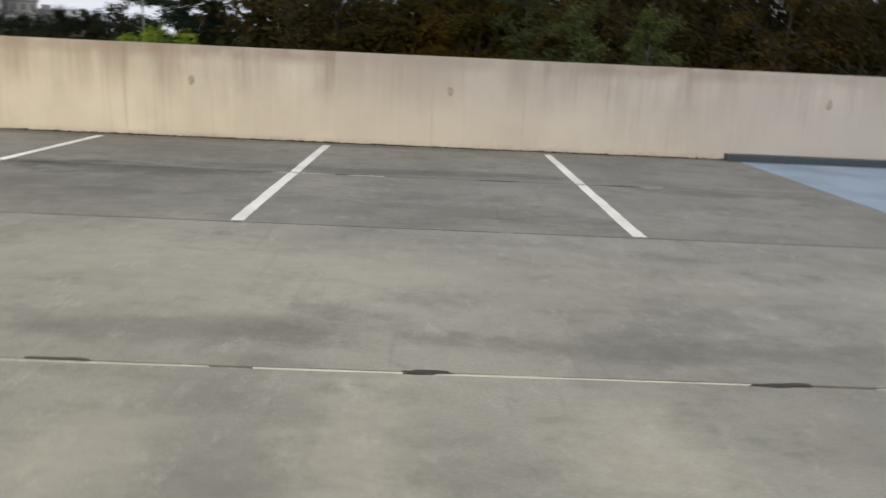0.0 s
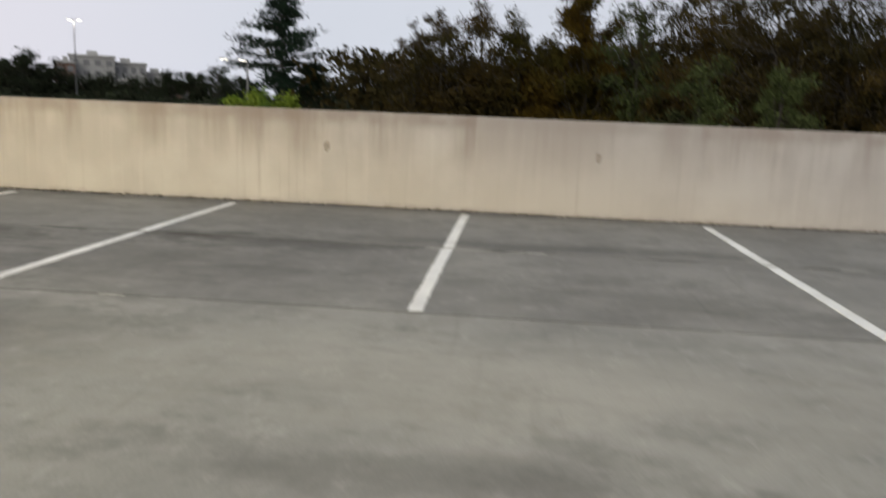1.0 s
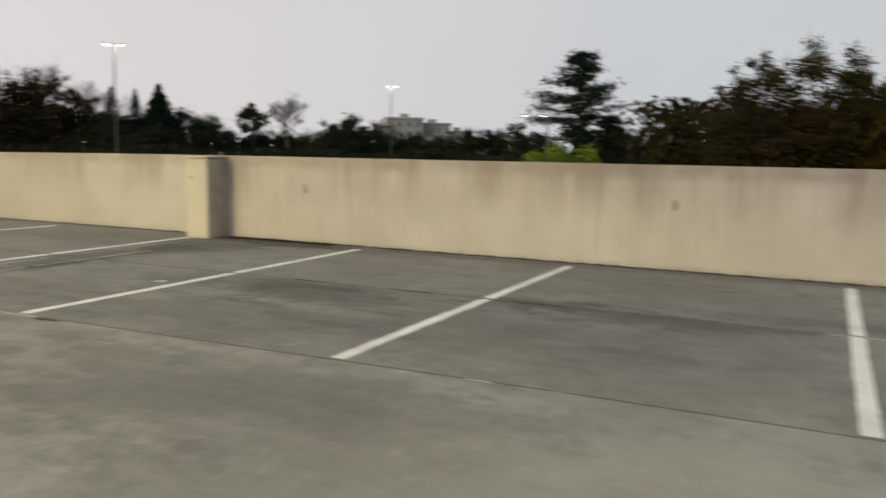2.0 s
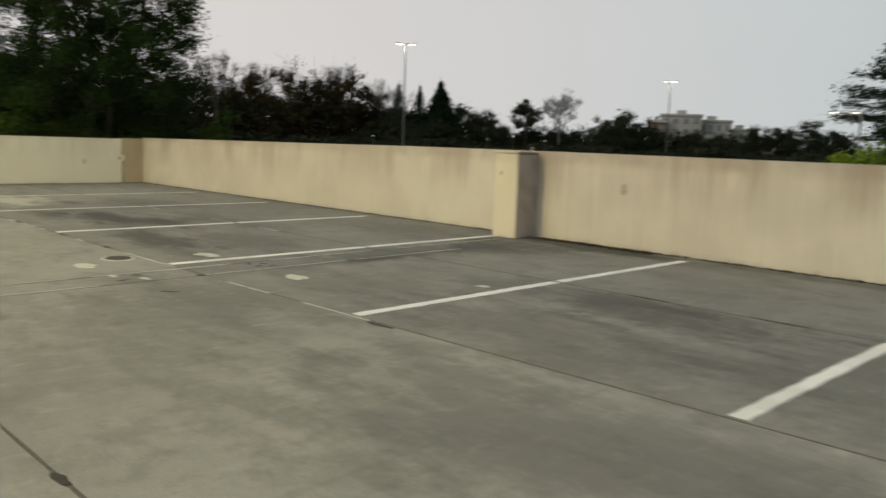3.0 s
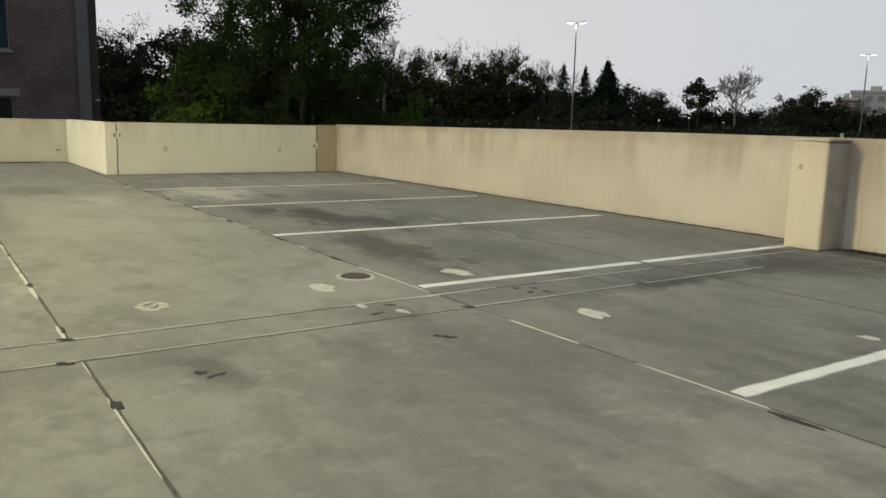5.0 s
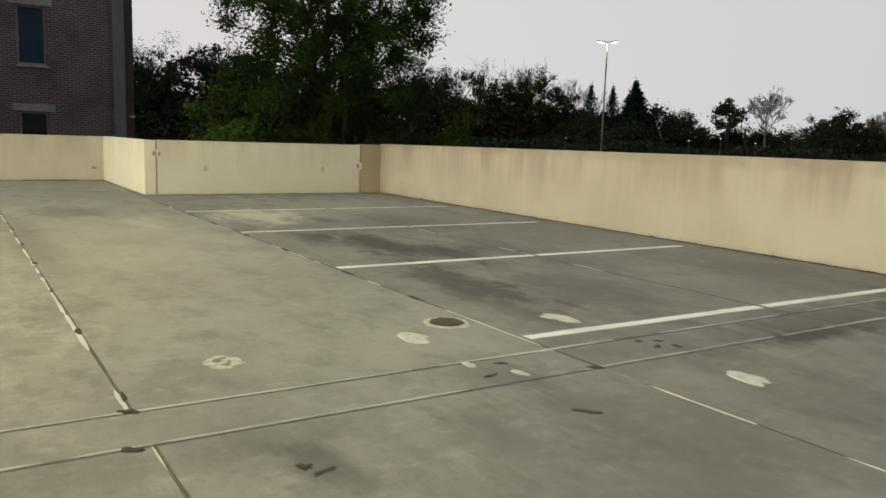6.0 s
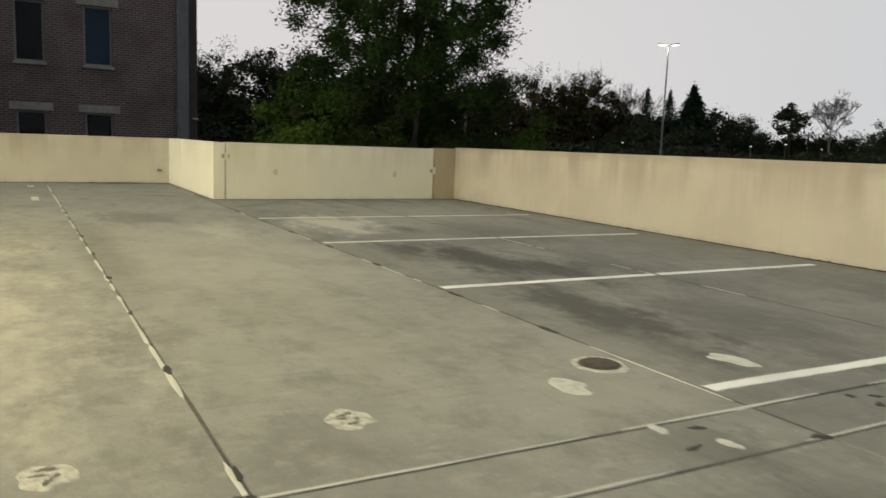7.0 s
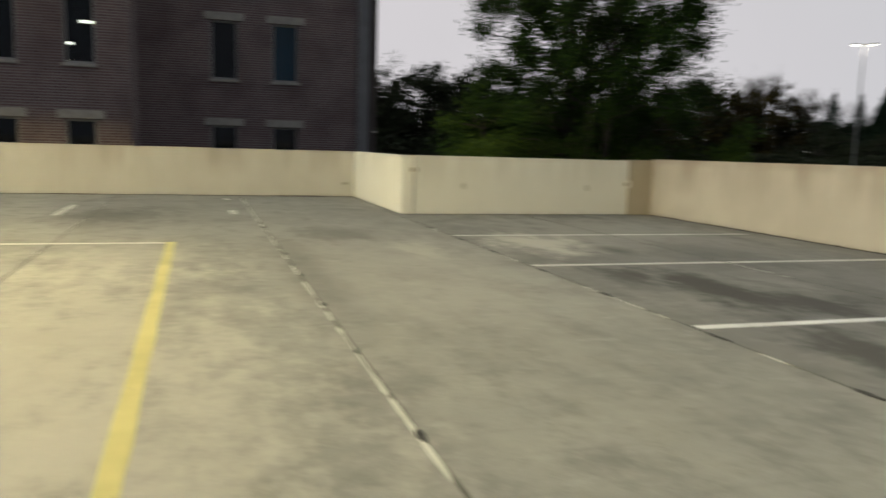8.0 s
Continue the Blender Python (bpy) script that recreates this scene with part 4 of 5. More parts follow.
def far_building(name, label, x, y, turn, length, depth, height, material, floors, bays):
    """A distant block with a parapet, a stair head and rows of windows."""
    b = thing(name, label, "building", at=(x, y, GROUND_Z), turn=turn)
    body = part("wall", block(-length / 2, length / 2, 0, depth, 0, height), material, b)
    part("roof", block(-length / 2 - 0.3, length / 2 + 0.3, -0.3, depth + 0.3, height + 0.01, height + 0.7, 0.08), FAR_PALE, b)
    part("stair_head", block(-length * 0.12, length * 0.12, depth * 0.3, depth * 0.6, height + 0.71, height + 1.9), FAR_PALE, b)
    step = height / floors
    me = bpy.data.meshes.new("window")
    w = length / bays * 0.55
    bm = block(-w / 2, w / 2, -0.10, 0.05, 0, step * 0.5, 0.03)
    bm.to_mesh(me)
    bm.free()
    me.materials.append(FAR_DARK)
    for f in range(floors):
        for k in range(bays):
            o = new("window", me)
            o.parent = b
            o.location = (-length / 2 + length * (k + 0.5) / bays, 0, step * (f + 0.28))
    return b


far_building("far_building", "pale distant hospital-like block above the trees", -110.0, 194.0, 28, 11, 12, 10.8 - GROUND_Z, FAR_PALE, 6, 4)
far_building("far_building", "pale distant block with dark upper storeys", -105.5, 203.0, 26, 11, 12, 9.6 - GROUND_Z, FAR_PALE, 5, 5)
far_building("far_building", "low distant block with ribbon windows", -100.4, 209.8, 24, 10, 14, 7.4 - GROUND_Z, FAR_PALE, 4, 3)
far_building("far_building", "distant red-brown brick block", -113.7, 187.4, 29, 5, 10, 8.8 - GROUND_Z, FAR_RED, 5, 2)
far_building("far_building", "long low distant building with a flat roof", -83.9, 162.4, 26, 26, 12, 3.2 - GROUND_Z, FAR_RED, 3, 9)

# ---- trees ----


def broad_tree(name, label, x, y, top, spread, low, seed, leaf, tips=70, per_tip=220, size=0.2, puff=0.17, base=GROUND_Z, twigs=0,
               bark=BARK, trunk_r=0.22, stems=1, core=0.35, egg=0.45, edge=None, dense=0.0):
    """A tree: stem, limbs reaching out to tips inside an egg-shaped crown from z = low to z = top, leaf clumps round the tips."""
    rng = np.random.default_rng(seed)
    ob = thing(name, label, "tree", at=(x, y, base))
    verts, faces, centres, cores = [], [], [], []
    mid, half = low + (top - low) * egg - base, (top - low) / 2
    lean = [Vector(rng.normal(0, 0.06 * spread, 3)) for _ in range(stems)]
    stem_pts = []
    for s in range(stems):
        foot = Vector((rng.normal(0, 0.25 * (stems > 1)), rng.normal(0, 0.25 * (stems > 1)), 0))
        head = Vector((rng.normal(0, 0.22 * spread * (stems > 1)), rng.normal(0, 0.22 * spread * (stems > 1)), (low + (top - low) * 0.82) - base))
        pts = [foot.lerp(head, t) + lean[s] * math.sin(3 * t) * (1 if t > 0 else 0) for t in np.linspace(0, 1, 8)]
        for p in pts:
            p.z = max(p.z, 0)
        tube(verts, faces, pts, [trunk_r * (1 - 0.85 * t) / math.sqrt(stems) + 0.015 for t in np.linspace(0, 1, 8)], 8)
        stem_pts.append(pts)
    for k in range(tips):
        v = rng.normal(size=3)
        v /= np.linalg.norm(v)
        r = (core + (1 - core) * rng.random() ** 0.5) * rng.uniform(0.82, 1.14)
        up = v[2] * r
        wide = spread * (1.0 if up < 0 else 1.0 - 0.25 * up)
        tip = Vector((v[0] * r * wide, v[1] * r * wide, mid + (up * (top - base - mid) if up > 0 else up * (mid - (low - base)))))
        if edge is not None and tip.z + base < 2.2:
            tip.x = min(tip.x, edge - x - 0.35)
        pts = stem_pts[k % stems]
        j = int(np.clip(np.searchsorted([p.z for p in pts], tip.z - 0.45 * half * rng.uniform(0.5, 1.2)), 1, 7))
        root = pts[j]
        bend = root.lerp(tip, 0.5) + Vector((0, 0, 0.10 * (tip - root).length)) + Vector(rng.normal(0, 0.06 * spread, 3))
        line = [root.lerp(bend, t).lerp(bend.lerp(tip, t), t) for t in np.linspace(0, 1, 5)]
        tube(verts, faces, line, [max(0.01, 0.055 * trunk_r / 0.22 * (1 - 0.85 * t)) for t in np.linspace(0, 1, 5)], 5)
        s = puff * spread * rng.uniform(0.6, 1.35)
        ball = rng.normal(size=(per_tip, 3))
        ball *= rng.random((per_tip, 1)) ** 0.4 / np.linalg.norm(ball, axis=1, keepdims=True)
        ball *= 1 + 0.35 * np.sin(5 * ball[:, :1] + 9 * ball[:, 1:2] + k)
        loose = 1.0 if not dense else 0.86
        c = np.array(tip) + ball * (1.75 * s * loose, 1.75 * s * loose, 1.35 * s * loose)
        along = np.array(line[2]) + rng.normal(size=(per_tip // 5, 3)) * s * 0.6
        if per_tip:
            centres += [c, along]
        if dense and r < 0.97 and (edge is None or tip.x + x + 2 * s < edge):
            cores.append((tuple(tip), dense * s))
        for _ in range(twigs):
            end = tip + Vector(rng.normal(0, s * 1.1, 3)) + Vector((0, 0, s * 0.8))
            start = line[int(rng.integers(2, 5))]
            elbow = start.lerp(end, 0.5) + Vector(rng.normal(0, s * 0.2, 3))
            tube(verts, faces, [start, elbow, end], [0.018, 0.011, 0.005] if spread < 3.2 else [0.045, 0.03, 0.02], 3)
    piece("trunk", mesh_of("trunk", verts, faces, bark, True), ob)
    if centres:
        c = np.concatenate(centres)
        c = c[(c[:, 2] > 0.3) & ((c[:, 2] + base > 0.2) | (rng.random(len(c)) < 0.3))]
        if edge is not None:
            c = c[(c[:, 0] + x < edge) | (c[:, 2] + base > 1.6)]
        piece("crown", leaves_mesh("crown", c, leaf, size, rng, cores=cores), ob)
    return ob


def pine_tree(name, label, x, y, top, low, reach, seed, base=GROUND_Z, layers=15, conical=False, count=150, size=0.35):
    """A conifer: straight stem, whorls of level branches, flat sprays of needles."""
    rng = np.random.default_rng(seed)
    ob = thing(name, label, "tree", at=(x, y, base))
    verts, faces, centres = [], [], []
    h = top - base
    tube(verts, faces, [Vector((0.1 * math.sin(4 * t), 0, h * t)) for t in np.linspace(0, 1, 9)], [0.35 * (1 - 0.93 * t) for t in np.linspace(0, 1, 9)], 8)
    for i in range(layers):
        t = i / (layers - 1)
        z = (low - base) + (top - low) * t * 0.97
        if conical:
            length = reach * ((1 - t) ** 0.85 + 0.04)
        else:
            length = reach * (0.28 + 0.72 * math.sin(math.pi * min(1, 0.30 + 0.62 * t)) ** 1.5)
        for k in range(6 if conical else 6):
            a = 2 * math.pi * (k / 6 + 0.37 * i) + rng.normal(0, 0.25)
            ln = length * (rng.uniform(0.85, 1.1) if conical else rng.choice([0.35, 0.6, 0.8, 1.0, 1.15]))
            rise = -0.22 * ln if conical else rng.uniform(-0.04, 0.18) * ln
            d = Vector((math.cos(a), math.sin(a), 0))
            zk = z if conical else z + rng.normal(0, 0.30)
            pts = [Vector((0, 0, zk)) + d * ln * s + Vector((0, 0, rise * s * s)) for s in np.linspace(0, 1, 5)]
            tube(verts, faces, pts, [0.08 * (1 - 0.8 * s) * (1 - 0.6 * t) + 0.02 for s in np.linspace(0, 1, 5)], 5)
            n = count if conical else int(count * (0.4 + ln / reach))
            s = rng.uniform(0.10, 1.0, n) if conical else np.clip(rng.choice([0.25, 0.45, 0.62, 0.78, 0.92], n) + rng.normal(0, 0.07, n), 0.1, 1.05)
            c = np.outer(s * ln, np.array(d)) + np.array((0, 0, zk)) + np.outer(rise * s * s, (0, 0, 1))
            width = 0.10 * ln + 0.12
            c += rng.normal(size=(n, 3)) * (width, width, 0.14 * reach / 3 if not conical else 0.10 * reach)
            centres.append(c)
    piece("trunk", mesh_of("trunk", verts, faces, BARK, True), ob)
    piece("crown", leaves_mesh("crown", np.concatenate(centres), NEEDLE, size, rng, 0.32, 0.3), ob)
    return ob


def clump_tree(name, label, x, y, low, top, spread, seed, leaf, gap=0.95, lobes=60, twigs=11, per_twig=60, size=0.10, stems=6, edge=None, base=GROUND_Z):
    """A multi-stemmed tree: a fan of stems, and leafy lobes kept apart from one another so that sky shows between them."""
    rng = np.random.default_rng(seed)
    ob = thing(name, label, "tree", at=(x, y, base))
    verts, faces, centres, cores = [], [], [], []
    lines = []
    for k in range(stems):
        a = 2 * math.pi * (k + 0.4 * rng.random()) / stems
        d = Vector((math.cos(a), math.sin(a), 0))
        reach = spread * rng.uniform(0.25, 0.6)
        h = (top - base) * rng.uniform(0.82, 0.97)
        pts = [d * (0.2 + reach * t ** 1.5) + Vector((rng.normal(0, 0.05), rng.normal(0, 0.05), h * t)) for t in np.linspace(0, 1, 12)]
        tube(verts, faces, pts, [0.13 * (1 - 0.88 * t) + 0.012 for t in np.linspace(0, 1, 12)], 7)
        lines += pts[3:]
    found = []
    for _ in range(6000):
        if len(found) >= lobes:
            break
        t = rng.random()
        w = spread * (0.80 + 0.25 * math.sin(math.pi * min(1.0, t * 1.25))) * (1.0 if t < 0.7 else math.sqrt(max(0.05, 1 - ((t - 0.7) / 0.32) ** 2)))
        a, r = rng.uniform(0, 2 * math.pi), w * math.sqrt(rng.random())
        p = Vector((r * math.cos(a), r * math.sin(a), low - base + t * (top - low)))
        if edge is not None and p.z + base < 2.0 and p.x + x > edge - 0.9:
            continue
        if all((p - q).length > gap for q in found):
            found.append(p)
    for p in found:
        root = min((q for q in lines if q.z < p.z - 0.1 or q is lines[0]), key=lambda q: (q - p).length + 0.3 * abs(q.z - p.z + 0.8))
        bend = root.lerp(p, 0.55) + Vector((0, 0, 0.12 * (p - root).length))
        tube(verts, faces, [root, bend, p], [0.035, 0.024, 0.012], 5)
        big = gap * rng.uniform(0.42, 0.62)
        if rng.random() < 0.75:
            cores.append((tuple(p), big * 0.55))
        for _ in range(twigs):
            v = Vector(rng.normal(size=3))
            v.z = 0.8 * v.z + 0.25
            v.normalize()
            tip = p + v * big * rng.uniform(0.75, 1.45)
            tube(verts, faces, [p, p.lerp(tip, 0.5) + Vector((0, 0, 0.04)), tip], [0.010, 0.007, 0.003], 3)
            u = rng.random(per_twig) ** 0.7
            c = np.array(p) + np.outer(u, np.array(tip - p)) + rng.normal(size=(per_twig, 3)) * (0.10 + 0.06 * u[:, None])
            centres.append(c)
    c = np.concatenate(centres)
    if edge is not None:
        c = c[(c[:, 0] + x < edge) | (c[:, 2] + base > 1.6)]
    piece("trunk", mesh_of("trunk", verts, faces, BARK, True), ob)
    piece("crown", leaves_mesh("crown", c, leaf, size, rng, cores=cores), ob)
    return ob


def fan_tree(name, label, x, y, base, fork, top, seed, bark, open_angle=0.42, depth=5, thick=0.28):
    """A leafless tree: a short stem that forks again and again into a fan of rising twigs."""
    rng = np.random.default_rng(seed)
    ob = thing(name, label, "tree", at=(x, y, base))
    verts, faces = [], []
    tube(verts, faces, [Vector((0, 0, 0)), Vector((0.1, 0, (fork - base) * 0.6)), Vector((0, 0, fork - base))], [thick, thick * 0.8, thick * 0.7], 7)

    def grow(p, d, length, r, level):
        end = p + d * length
        mid = p.lerp(end, 0.5) + Vector(rng.normal(0, 0.05 * length, 3))
        tube(verts, faces, [p, mid, end], [r, r * 0.8, r * 0.6], 4 if level > 2 else 3)
        if level == 0:
            return
        for _ in range(3):
            e = d + Vector(rng.normal(0, open_angle * 0.75, 3))
            e.z = max(e.z, 0.15) + 0.12
            grow(end, e.normalized(), length * rng.uniform(0.6, 0.9), max(0.03, r * 0.58), level - 1)

    for k in range(6):
        a = 2 * math.pi * k / 6 + rng.normal(0, 0.2)
        lean = open_angle * rng.uniform(0.5, 1.5) if k else 0.0
        grow(Vector((0, 0, fork - base)), Vector((math.cos(a) * lean, math.sin(a) * lean, 1)).normalized(), (top - fork) * rng.uniform(0.28, 0.36), thick * 0.45, depth - 1)
    piece("trunk", mesh_of("trunk", verts, faces, bark, True), ob)
    return ob


# large multi-stemmed tree in the notch beyond the end panel, with younger growth at its foot
clump_tree("broadleaf_tree", "tall dark green multi-stemmed tree with gaps of sky", -24.55, 0.0, 0.6, 10.2, 2.7, 11, GREEN, edge=-22.2, lobes=230, gap=0.72, per_twig=62, size=0.082, twigs=10)
broad_tree("young_tree", "bushy young tree in lamplit green below a taller one", -25.2, -2.6, 2.9, 1.5, -3.5, 12, LIT_GREEN, 75, 330, 0.11, 0.16, edge=-22.2)
broad_tree("young_tree", "bushy green young tree below a taller one", -24.4, -1.4, 2.1, 1.3, -3.5, 13, LIT_GREEN, 60, 300, 0.11, 0.17, edge=-22.2)
broad_tree("young_tree", "young tree in lamplit green beside a taller one", -22.9, 2.6, 2.2, 1.1, -3.5, 14, LIT_GREEN, 45, 450, 0.075, 0.16, edge=-22.2)
broad_tree("young_tree", "dark green young tree below a taller one", -24.6, 0.6, 2.0, 1.6, -3.5, 15, GREEN, 70, 380, 0.09, 0.18, edge=-22.2)
broad_tree("young_tree", "dark green young tree below a taller one", -27.5, -1.2, 2.6, 2.0, -3.5, 16, GREEN, 70, 380, 0.09, 0.18, edge=-22.2)
# high wood behind the building's corner
for k, (px, py, top, spread) in enumerate(((-186.8, 24.5, 18.4, 10), (-178.4, 30.5, 19.4, 9), (-180.0, 40.6, 20.2, 9.5), (-175.1, 49.7, 19.4, 9.5), (-171.2, 60.0, 18.2, 9), (-170.4, 73.6, 17.6, 9), (-193.8, 10.9, 18.4, 10), (-184.0, 33.0, 17.6, 9), (-176.0, 45.0, 18.0, 9))):
    broad_tree("wood_tree", "dark rounded woodland tree against the dusk sky", px, py, top, spread, -5, 30 + k, DUSK_GREEN, 110, 130, 0.36, 0.16, trunk_r=0.5, core=0.35, dense=1.25)
# brown wood beside the tall lamp
for k, (px, py, top, spread, mat) in enumerate(((-158.9, 79.3, 14.6, 8, BROWN), (-155.0, 85.7, 15.5, 8, BROWN), (-147.3, 90.3, 16.1, 8.5, BROWN), (-146.2, 98.7, 16.1, 8.5, BROWN),
                                                (-139.2, 101.2, 16.7, 6.5, BROWN), (-141.8, 110.6, 12.9, 5.5, BROWN))):
    broad_tree("wood_tree", "brown autumn woodland tree against the dusk sky", px, py, top, spread, -4, 40 + k, mat, 110, 130, 0.33, 0.15, twigs=5, trunk_r=0.5, core=0.3, dense=1.25)
fan_tree("bare_tree", "thin half-bare tree beside the dark tree", -106.6, 49.8, GROUND_Z, 5.0, 12.6, 47, BARK, 0.5)
fan_tree("bare_tree", "thin half-bare tree at the end of the brown wood", -136.2, 107.9, GROUND_Z, 4.5, 13.8, 48, PALE_BARK, 0.5)
fan_tree("bare_tree", "bare tree among the brown woodland trees", -151.0, 88.0, GROUND_Z, 9.0, 16.6, 49, BARK, 0.5)
fan_tree("bare_tree", "bare tree among the brown woodland trees", -143.0, 100.5, GROUND_Z, 9.0, 16.8, 53, BARK, 0.5)
# conifers and treeline
pine_tree("spruce", "dark pointed spruce in the treeline", -128.2, 104.9, 12.6, -4, 6.2, 50, conical=True, layers=15, size=0.5, count=55)
pine_tree("spruce", "dark pointed spruce in the treeline", -126.6, 109.5, 12.2, -4, 6.2, 51, conical=True, layers=15, size=0.5, count=65)
pine_tree("spruce", "dark pointed spruce in the treeline", -120.6, 109.9, 12.7, -4, 7.5, 52, conical=True, layers=14, size=0.9, count=220)
for k, (px, py, top, spread) in enumerate(((-121.3, 114.8, 10.4, 6.5), (-117.3, 115.8, 9.5, 6.5), (-115.1, 117.8, 8.2, 5.5), (-129.9, 111.8, 8.7, 8), (-109.0, 96.0, 5.1, 7),
                                           (-118.5, 128.2, 5.4, 7), (-113.9, 132.0, 5.1, 7), (-110.1, 137.4, 5.3, 7), (-104.8, 138.7, 5.4, 6), (-95.4, 133.0, 7.4, 5.5),
                                           (-92.7, 137.1, 9.2, 6), (-90.9, 142.8, 7.8, 6), (-125.6, 100.2, 6.5, 8), (-88.2, 148.9, 5.0, 7), (-83.2, 151.6, 5.0, 7), (-78.1, 154.0, 5.0, 7))):
    broad_tree("treeline_tree", "dark rounded treeline tree at dusk", px, py, top, spread, -5, 60 + k, DUSK_GREEN, 70, 140, 0.34, 0.18, trunk_r=0.4, core=0.35, dense=1.25)
broad_tree("lone_tree", "small uneven tree standing above the treeline", -111.9, 128.4, 10.9, 3.4, 5.0, 70, DUSK_GREEN, 26, 60, 0.6, 0.2, trunk_r=0.5, twigs=2, core=0.5)
fan_tree("bare_tree", "pale leafless tree with a fan of fine twigs", -106.3, 132.7, GROUND_Z, 3.6, 11.6, 71, PALE_BARK, 0.50, 6)
for k, (px, py, top, spread) in enumerate(((-82.2, 114.9, 5.7, 5), (-65.1, 141.1, 6.2, 4.5), (-61.4, 142.7, 6.7, 4.5), (-55.6, 139.6, 7.4, 4.8), (-53.5, 148.8, 6.0, 6))):
    broad_tree("treeline_tree", "dark rounded treeline tree at dusk", px, py, top, spread, -5, 85 + k, DUSK_GREEN, 75, 140, 0.34, 0.16, trunk_r=0.4, dense=1.25)
# white pine with the lamplit bush at its foot
pine_tree("white_pine", "tall dark pine with ragged level branches", -21.8, 66.6, 11.3, 3.0, 4.3, 90, layers=11, count=140, size=0.42)
for k, (px, py, top, spread) in enumerate(((-19.9, 71.2, 5.9, 2.6), (-24.0, 76.3, 4.0, 3.2), (-23.9, 107.2, 5.8, 5.0), (-18.9, 113.2, 6.2, 5.0), (-12.9, 114.0, 5.9, 5.0))):
    broad_tree("treeline_tree", "dark green tree beside the pine", px, py, top, spread, -5, 92 + k, DUSK_GREEN, 70, 150, 0.36, 0.17, trunk_r=0.3, dense=1.25)
broad_tree("lamplit_bush", "bright yellow-green bush lit by a street lamp", -17.8, 44.8, 2.1, 2.6, -5, 96, LIME, 60, 220, 0.26, 0.17)
broad_tree("lamplit_bush", "yellow-green bush lit by a street lamp", -15.3, 45.5, 2.0, 2.0, -5, 97, LIME, 50, 180, 0.26, 0.17)

# autumn trees and scrub outside the parapet
SCRUB = "sparse russet-leaved scrub tree with fine bare twigs"
for k, (px, py, top, spread, mat, per) in enumerate(((-3.1, 20.5, 4.5, 1.3, RUSSET, 30), (-2.1, 20.6, 5.1, 1.4, RUSSET, 40), (-0.7, 21.7, 5.3, 1.4, RUSSET, 44), (0.8, 21.7, 5.2, 1.4, AMBER, 60),
                                                     (5.1, 19.3, 5.7, 1.5, SAGE, 44), (6.5, 19.1, 6.2, 1.8, RUSSET, 60), (7.7, 17.8, 6.2, 1.9, RUSSET, 60),
                                                     (8.7, 15.4, 6.0, 1.9, BROWN, 60), (10.5, 14.8, 6.2, 2.0, BROWN, 60), (12.2, 12.9, 5.9, 2.2, RUSSET, 60), (14.5, 11.5, 5.9, 2.4, BROWN, 60))):
    broad_tree("scrub_tree", SCRUB, px, py, top, spread, 0.5, 100 + k, mat, 75, per * 2, 0.11, 0.15, twigs=4, trunk_r=0.12)
broad_tree("autumn_tree", "amber-brown autumn tree with a pointed top", 3.4, 20.6, 7.0, 1.9, -3, 110, AMBER, 130, 260, 0.125, 0.14, trunk_r=0.2, twigs=3)
for k, (px, py, top, spread, mat) in enumerate(((-2.6, 21.5, 2.5, 2.2, BROWN), (-0.8, 21.7, 3.4, 2.6, BROWN), (1.8, 22.7, 4.0, 2.6, AMBER), (4.4, 22.5, 4.2, 2.7, AMBER), (6.6, 22.1, 4.6, 2.7, BROWN),
                                                (8.6, 19.6, 5.0, 3.0, BROWN), (10.9, 17.8, 5.4, 3.0, BROWN), (13.1, 15.8, 5.3, 3.0, BROWN), (15.7, 14.3, 5.2, 3.2, BROWN), (18.4, 12.4, 5.2, 3.2, BROWN),
                                                (-7.9, 33.9, 2.2, 3.0, DUSK_GREEN))):
    broad_tree("autumn_tree", "dense dark brown autumn tree outside the parapet", px, py, top, spread, -4.5, 120 + k, mat, 120, 120, 0.17, 0.16, trunk_r=0.2, twigs=0, dense=1.25)
broad_tree("sage_bush", "pale grey-green leafy bush top outside the parapet", 5.4, 10.1, 3.1, 1.3, -2.5, 140, SAGE, 60, 260, 0.085, 0.15, trunk_r=0.1)
broad_tree("sage_bush", "pale grey-green leafy bush top outside the parapet", 7.2, 9.6, 3.0, 1.0, -2.5, 141, SAGE, 50, 220, 0.085, 0.15, trunk_r=0.1)


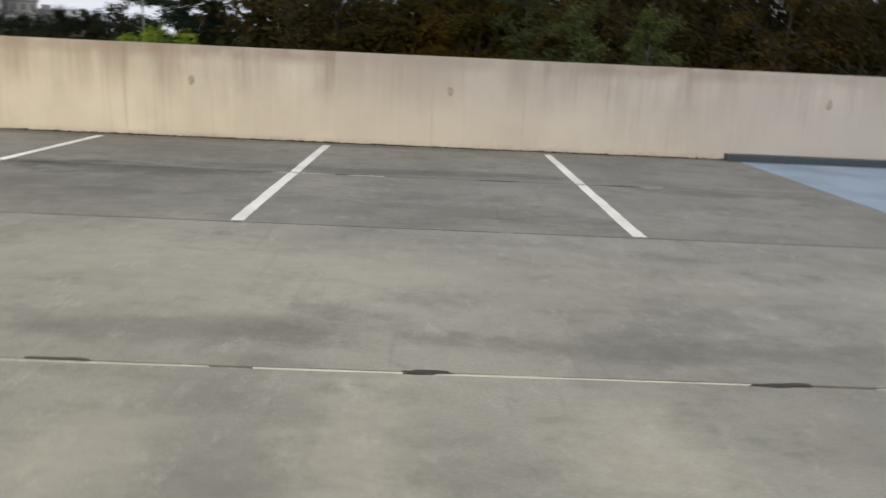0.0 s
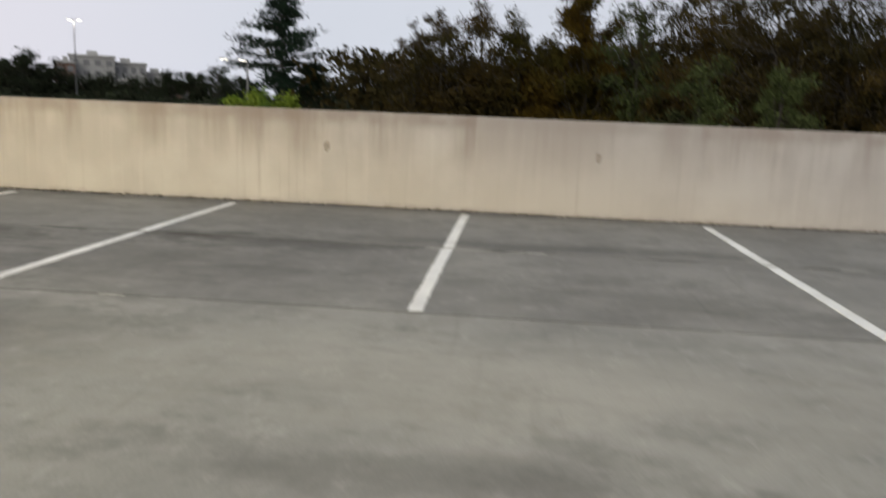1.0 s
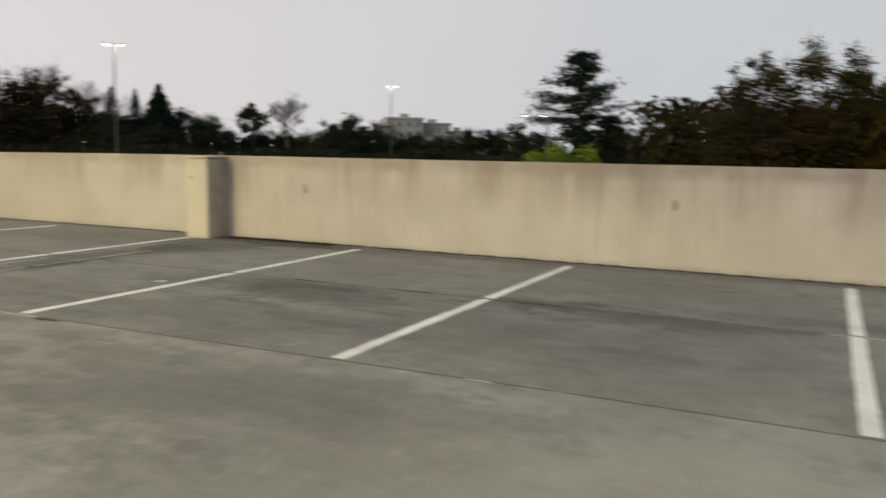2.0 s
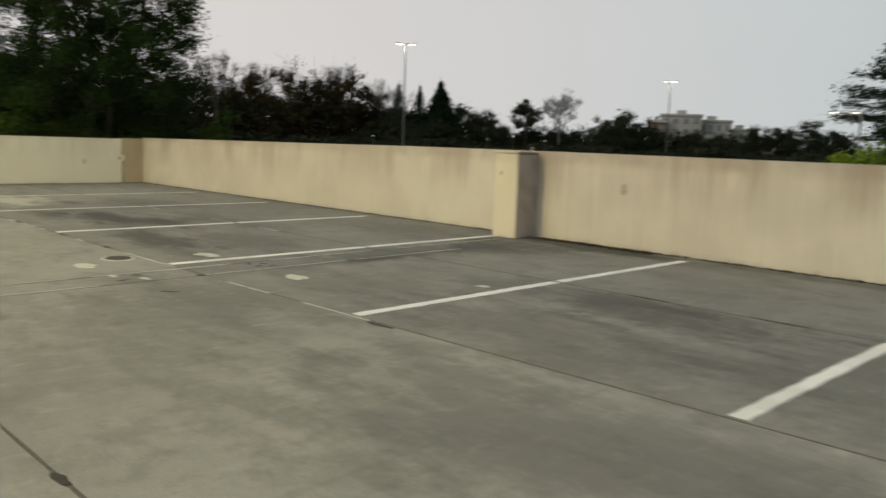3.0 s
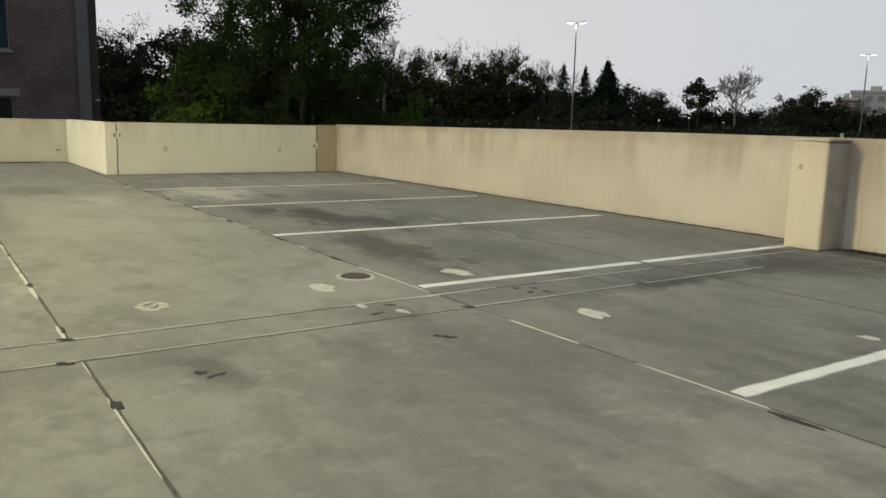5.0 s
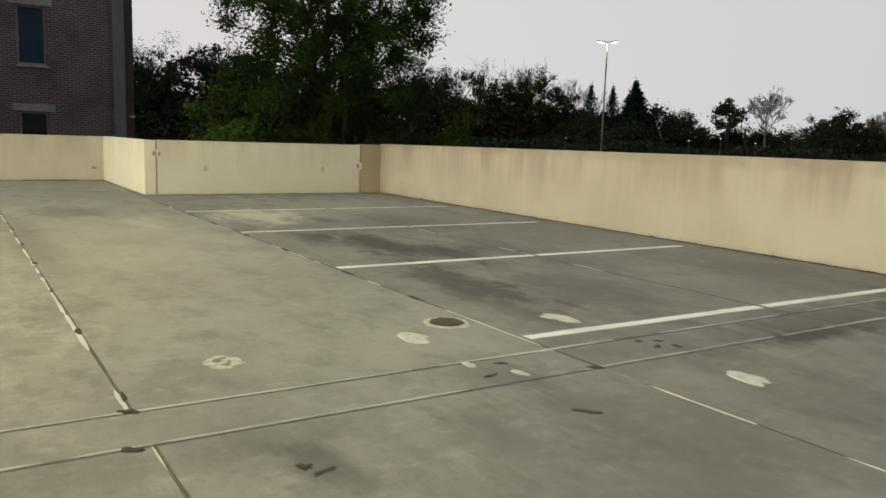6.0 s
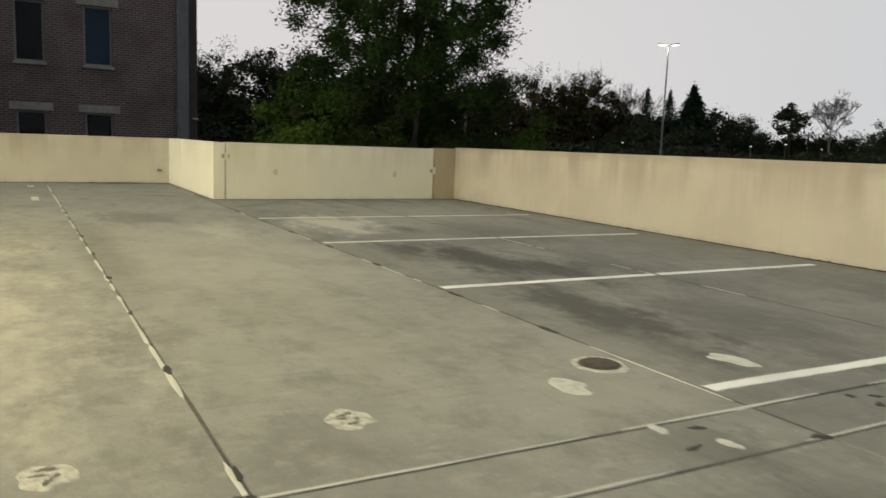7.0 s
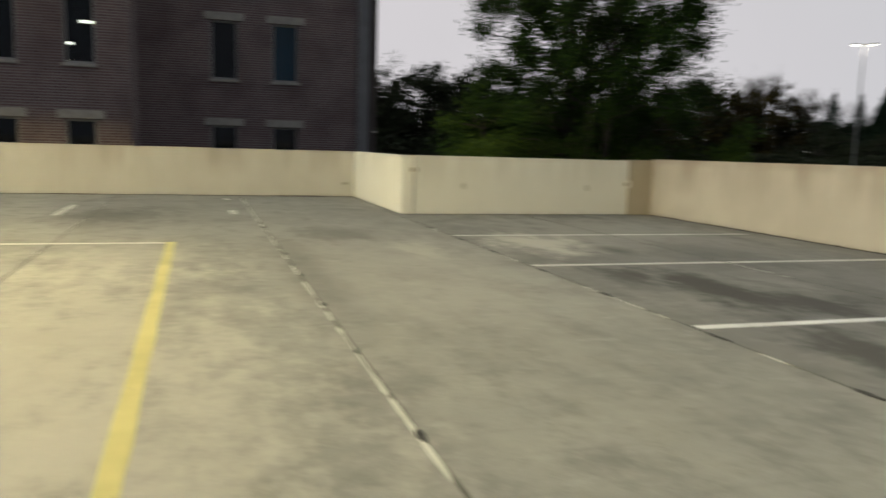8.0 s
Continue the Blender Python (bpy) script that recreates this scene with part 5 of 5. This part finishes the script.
def far_woods():
    """Low dark woods that close the view to the horizon."""
    rng = np.random.default_rng(7)
    parts = []
    for az in np.arange(-60, 105, 0.8):
        d = rng.uniform(200, 235)
        a = radians(az)
        x, y = -2 - d * math.sin(a), -9 + d * math.cos(a)
        rise = 0.75 + 0.35 * math.sin(az * 0.31) + rng.uniform(-0.15, 0.25)
        top = 1.35 + d * math.tan(radians(rise))
        n = 320
        v = rng.normal(size=(n, 3))
        v /= np.linalg.norm(v, axis=1, keepdims=True)
        v *= rng.random((n, 1)) ** 0.33
        parts.append(v * (4.0, 4.0, (top - GROUND_Z) / 2) + (x, y, (top + GROUND_Z) / 2))
    tagged(new("far_woods", leaves_mesh("far_woods", np.concatenate(parts), DUSK_GREEN, 1.0, rng)), "low dark woods along the horizon at dusk", "woods", kind="stuff")


far_woods()


def near_hedge(name, label, x0, y0, x1, y1, top, thick, mat, count, seed, size):
    rng = np.random.default_rng(seed)
    t = rng.random(count)
    c = np.stack([x0 + (x1 - x0) * t, y0 + (y1 - y0) * t, np.zeros(count)], 1)
    c[:, :2] += rng.normal(0, thick, (count, 2))
    crest = top + 0.5 * np.sin(t * 31) + 0.4 * np.sin(t * 77 + 1)
    c[:, 2] = GROUND_Z + (crest - GROUND_Z) * rng.random(count) ** 0.45
    tagged(new(name, leaves_mesh(name, c, mat, size, rng)), label, "undergrowth", kind="stuff")


near_hedge("undergrowth", "dark brown tangle of undergrowth below the autumn trees", -6.9, 27.0, 29.5, 14.2, 3.3, 1.2, BROWN, 50000, 8, 0.34)
near_hedge("undergrowth", "dark green undergrowth below the large tree", -44.8, -6.1, -39.5, 18.2, 0.9, 1.2, DUSK_GREEN, 30000, 9, 0.34)
near_hedge("undergrowth", "dark undergrowth along the car park edge", -118.1, 73.4, -28.9, 126.6, 1.0, 2.5, DUSK_GREEN, 34000, 10, 0.7)
near_hedge("undergrowth", "dark lower growth of the far wood", -196.0, 12.0, -134.0, 116.0, 8.5, 4.0, DUSK_GREEN, 16000, 14, 1.0)
